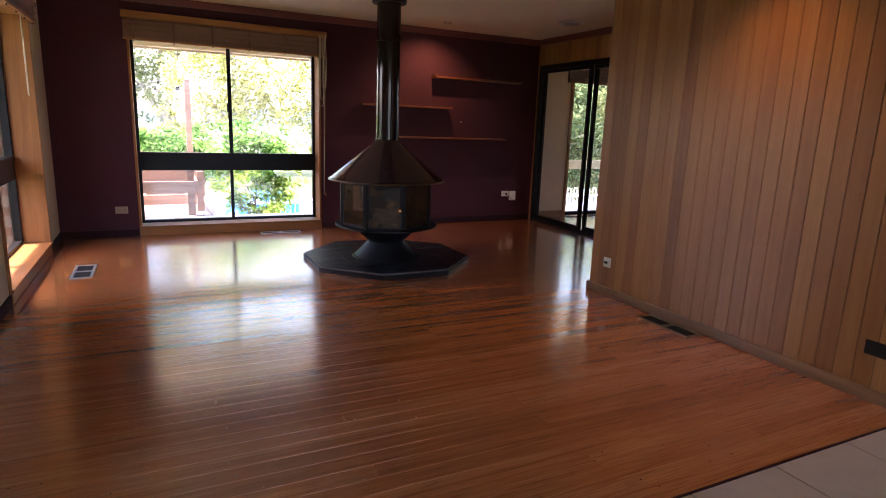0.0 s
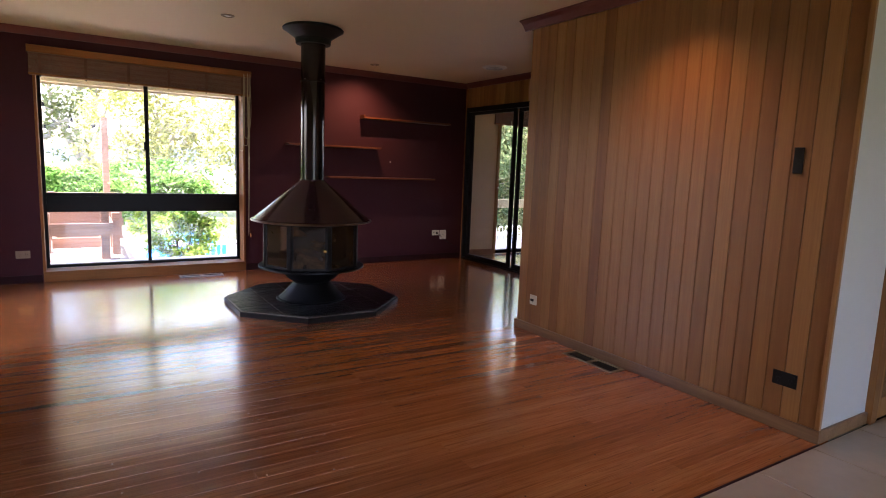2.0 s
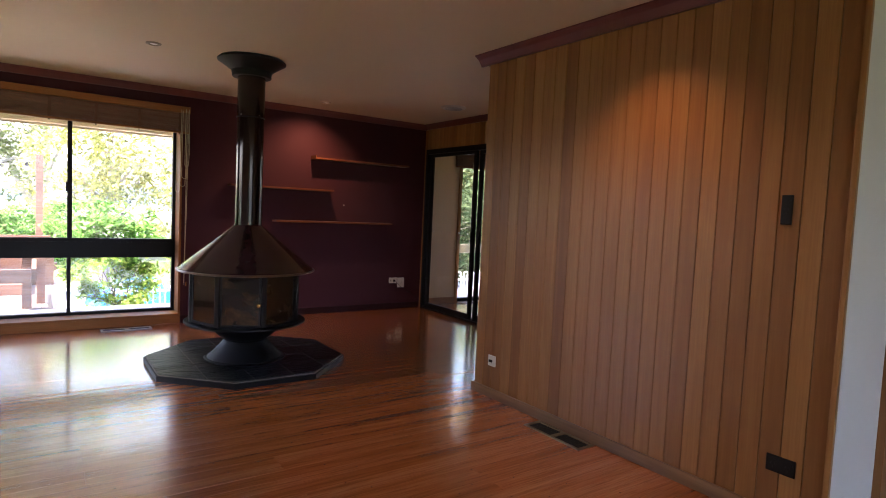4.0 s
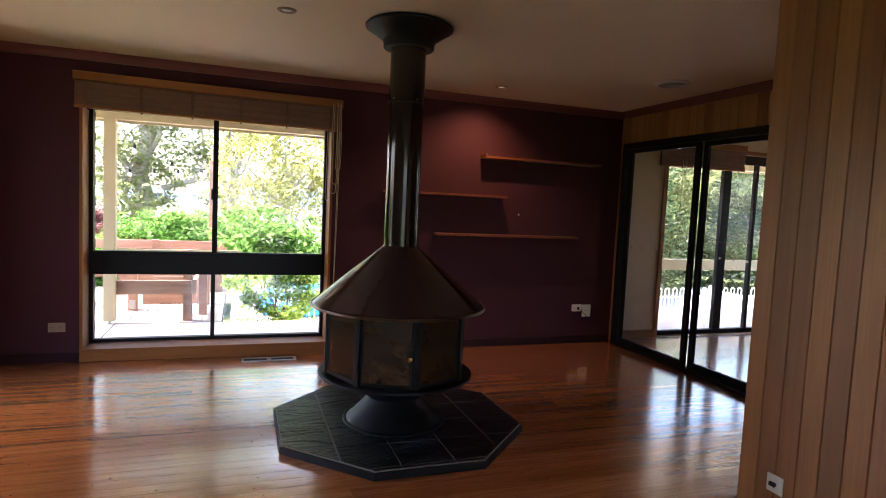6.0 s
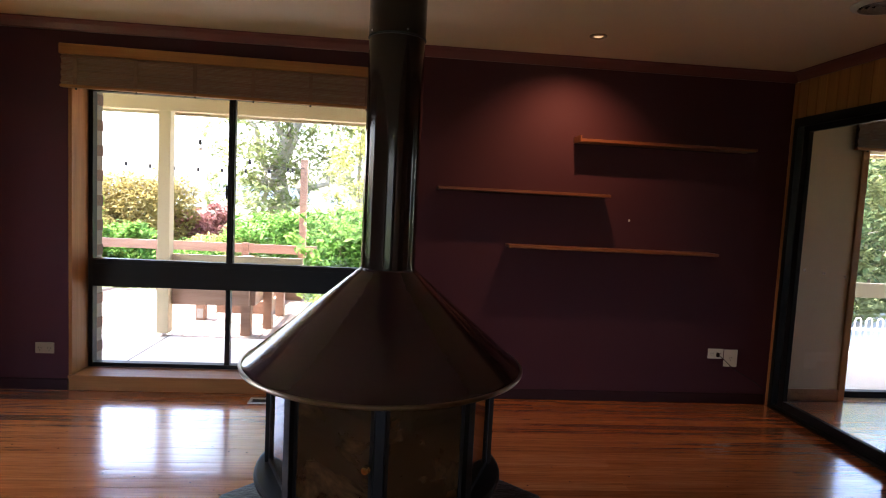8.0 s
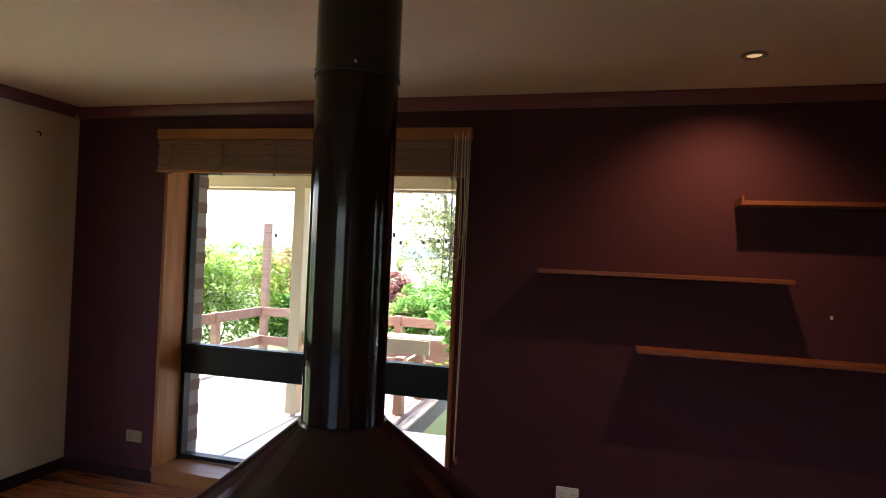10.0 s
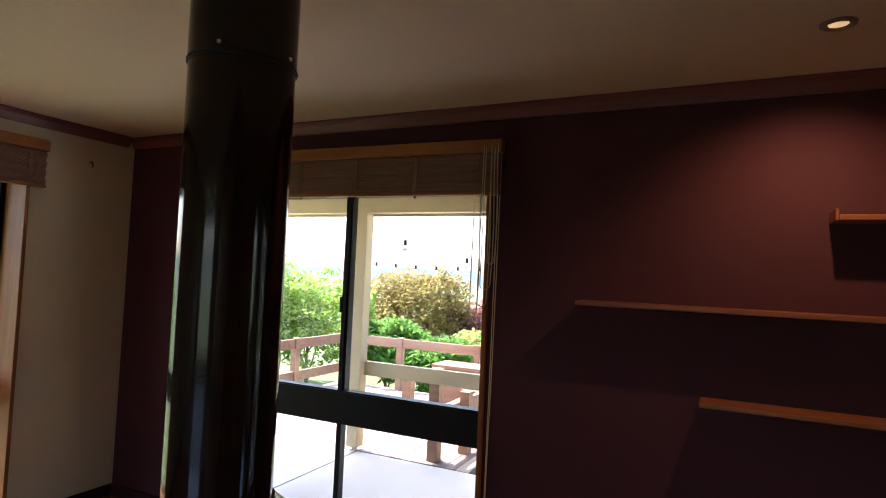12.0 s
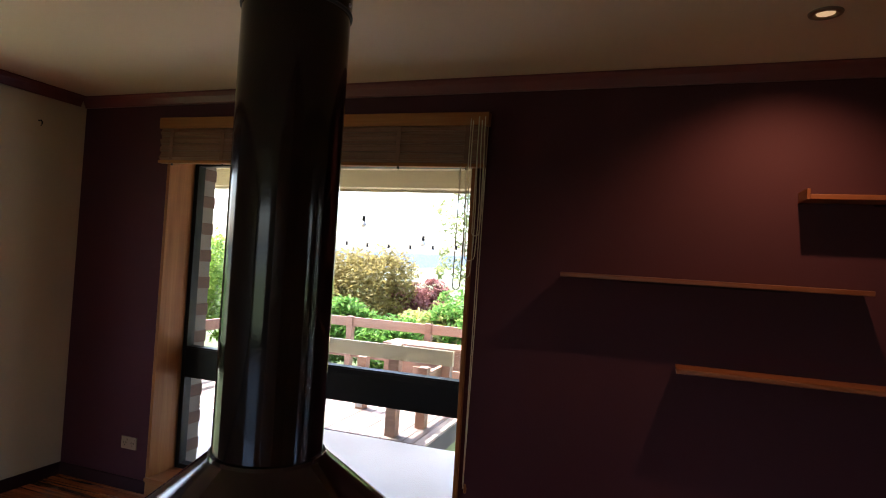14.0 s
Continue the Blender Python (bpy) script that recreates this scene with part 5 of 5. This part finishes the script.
# ---------------------------------------------------------------- bricks of the outer leaf at the window reveals
def brick_leaf():
    r = thing("wall_brick_leaf", (0, 8.2, 0), "brown brick outer leaf of the house wall", "brick wall", kind="structure")
    core = bmesh.new()
    for x0, x1, z0, z1 in ((-0.25, WX0 + 0.006, -0.5, 2.5), (WX1 + 0.004, NX0W - 0.01, -0.5, 2.5), (WX0 + 0.006, WX1 + 0.004, 2.005, 2.5), (WX0 + 0.006, WX1 + 0.004, -0.5, 0.075), (NX1W + 0.01, 9.6, -0.5, 2.5), (NX0W - 0.01, NX1W + 0.01, 2.09, 2.5)):
        box(x0, x1, 8.152, 8.262, z0, z1, bm=core)
    for y0, y1, z0, z1 in ((-1.7, LY0 - 0.004, -0.5, 2.5), (LY1 - 0.004, 8.262, -0.5, 2.5), (LY0 - 0.004, LY1 - 0.004, 2.005, 2.5), (LY0 - 0.004, LY1 - 0.004, -0.5, 0.075)):
        box(XL - 0.36, XL - 0.252, y0, y1, z0, z1, bm=core)
    part("mortar_bed", core, M_MORTAR, r)
    b = mesh_of("brick", box(-0.115, 0.115, -0.055, 0.055, -0.038, 0.038, 0.006), M_BRICK)
    rows = 27
    for k in range(rows):
        z = 0.04 + 0.086 * k
        off = 0.12 * (k % 2)
        for x in (WX0 - 0.105 - off * 0.5, WX1 + 0.115 + off * 0.5):
            piece("brick", b, r, (x, 8.214, z))
        for y in (LY1 + 0.105 + off * 0.5, LY0 - 0.115 - off * 0.5):
            piece("brick", b, r, (XL - 0.312, y, z), math.pi / 2)


brick_leaf()

# ---------------------------------------------------------------- timber lining boards
def lining_wall(name, label, at, length, z0, z1, axis_dir, face_turn, width=0.09):
    """Vertical V-jointed boards, one object each, on shared meshes."""
    w = thing(name, at, label, "timber lining", kind="structure")
    n_b = max(1, round(length / width))
    bw = length / n_b
    bm = bmesh.new()
    prof = [(0.0005, 0), (0.0005, -0.008), (0.0036, -0.013), (bw - 0.0036, -0.013), (bw - 0.0005, -0.008), (bw - 0.0005, 0)]
    ends = [[bm.verts.new((u, v, z)) for u, v in prof] for z in (z0, z1)]
    for i in range(6):
        bm.faces.new((ends[0][i], ends[0][(i + 1) % 6], ends[1][(i + 1) % 6], ends[1][i]))
    bm.faces.new(ends[0][::-1])
    bm.faces.new(ends[1])
    bmesh.ops.recalc_face_normals(bm, faces=bm.faces)
    me = mesh_of("lining_board", bm, M_PANEL)
    d = Vector(axis_dir)
    for k in range(n_b):
        piece("lining_board", me, w, Vector(at) + d * bw * k, radians(face_turn))
    return w


# boards are drawn along +x facing -y, then turned
lining_wall("wall_partition_lining", "honey-brown vertical V-jointed timber lining boards", (XP + 0.013, YE, 0), YE - YP, 0.0, CEIL - 0.002, (0, -1, 0), -90)
lining_wall("wall_return_lining", "honey-brown vertical V-jointed timber lining boards", (XR - 0.001, YE - 0.013, 0), XR - XP - 0.001, 0.0, CEIL - 0.002, (-1, 0, 0), 180)
lining_wall("wall_right_lining", "honey-brown timber lining boards beside the sliding door", (XR - 0.001, DY0 - 0.001, 0), DY0 - YE - 0.002, 0.0, CEIL - 0.002, (0, -1, 0), -90)
lining_wall("wall_over_door_lining", "honey-brown timber lining boards above the sliding door", (XR - 0.001, DY1, 0), DY1 - DY0, DZ + 0.001, CEIL - 0.002, (0, -1, 0), -90)

# ---------------------------------------------------------------- floors
def board_mesh(length, width):
    """A floor board along +x with eased edges."""
    bm = bmesh.new()
    w = width
    crown = 0.00016                                    # boards cupped by age, so that each one catches the windows
    top = [(0.0008 + (w - 0.0016) * k / 6, -crown * (2 * k / 6 - 1) ** 2) for k in range(7)]
    prof = [(0.0003, -0.018), (0.0003, -0.0014)] + top + [(w - 0.0003, -0.0014), (w - 0.0003, -0.018)]
    ends = [[bm.verts.new((x, u, v)) for u, v in prof] for x in (0.0003, length - 0.0003)]
    k = len(prof)
    for i in range(k):
        bm.faces.new((ends[0][i], ends[0][(i + 1) % k], ends[1][(i + 1) % k], ends[1][i]))
    bm.faces.new(ends[0][::-1])
    bm.faces.new(ends[1])
    bmesh.ops.recalc_face_normals(bm, faces=bm.faces)
    me = mesh_of("floor_board", bm, M_FLOOR, True)
    me.set_sharp_from_angle(angle=radians(25))
    return me


def board_floor(name, label, x0, x1, y0, y1, rows_w, x_stop=None, seed=2):
    """Rows of boards along x with staggered butt joints."""
    f = thing(name, (x0, y0, 0), label, "floor", kind="structure")
    part("subfloor", box(x0, x1, y0, y1, -0.05, -0.0185), M_DARK, f)
    rnd = random.Random(seed)
    n_r = round((y1 - y0) / rows_w)
    w = (y1 - y0) / n_r
    cache = {}
    for r in range(n_r):
        y = y0 + r * w
        end = x_stop if x_stop and y < YE - 0.05 else x1
        total = round((end - x0) / 0.1)
        at = 0
        while at < total:
            ln = rnd.choice((24, 30, 36, 42)) if at else rnd.choice((8, 16, 24, 32, 40))
            if total - at - ln < 6:
                ln = total - at
            if ln not in cache:
                cache[ln] = board_mesh(ln * 0.1, w)
            o = piece("floor_board", cache[ln], f, (x0 + at * 0.1, y, rnd.uniform(-0.0005, -0.0002)))
            o.rotation_euler = (rnd.uniform(-0.0013, 0.0013), 0, 0)
            at += ln
    return f


board_floor("floor", "glossy orange-brown lacquered hardwood floor boards", XL - 0.03, XR + 0.07, YT, YB + 0.06, 0.085, 4.10)
board_floor("floor_next_room", "glossy orange-brown hardwood floor of the next room", XR + 0.071, NX1, YE - 0.2, NYB + 0.08, 0.17, None, 5)


def tile_floor():
    f = thing("floor_tiled", (3.0, 0, 0), "large beige ceramic floor tiles with dark grout", "floor", kind="structure")
    part("grout", box(XL - 0.1, 8.0, -1.6, YT - 0.004, -0.05, -0.003), M_GROUT, f)
    t = 0.455
    me = mesh_of("tile", box(0.003, t - 0.003, 0.003, t - 0.003, -0.012, 0.0, 0.0025), M_TILE)
    x = 3.075 - 7 * t
    while x < 7.9:
        y = YT - 0.004 - t
        while y > -1.6 - t:
            if y > -2.0 and x + t > XL:
                piece("tile", me, f, (x, y, 0.0))
            y -= t
        x += t
    part("edge_strip", box(XL, XP - 0.002, YT - 0.006, YT + 0.004, -0.01, 0.002, 0.001), M_SKIRT, f, "dark edge strip")


tile_floor()
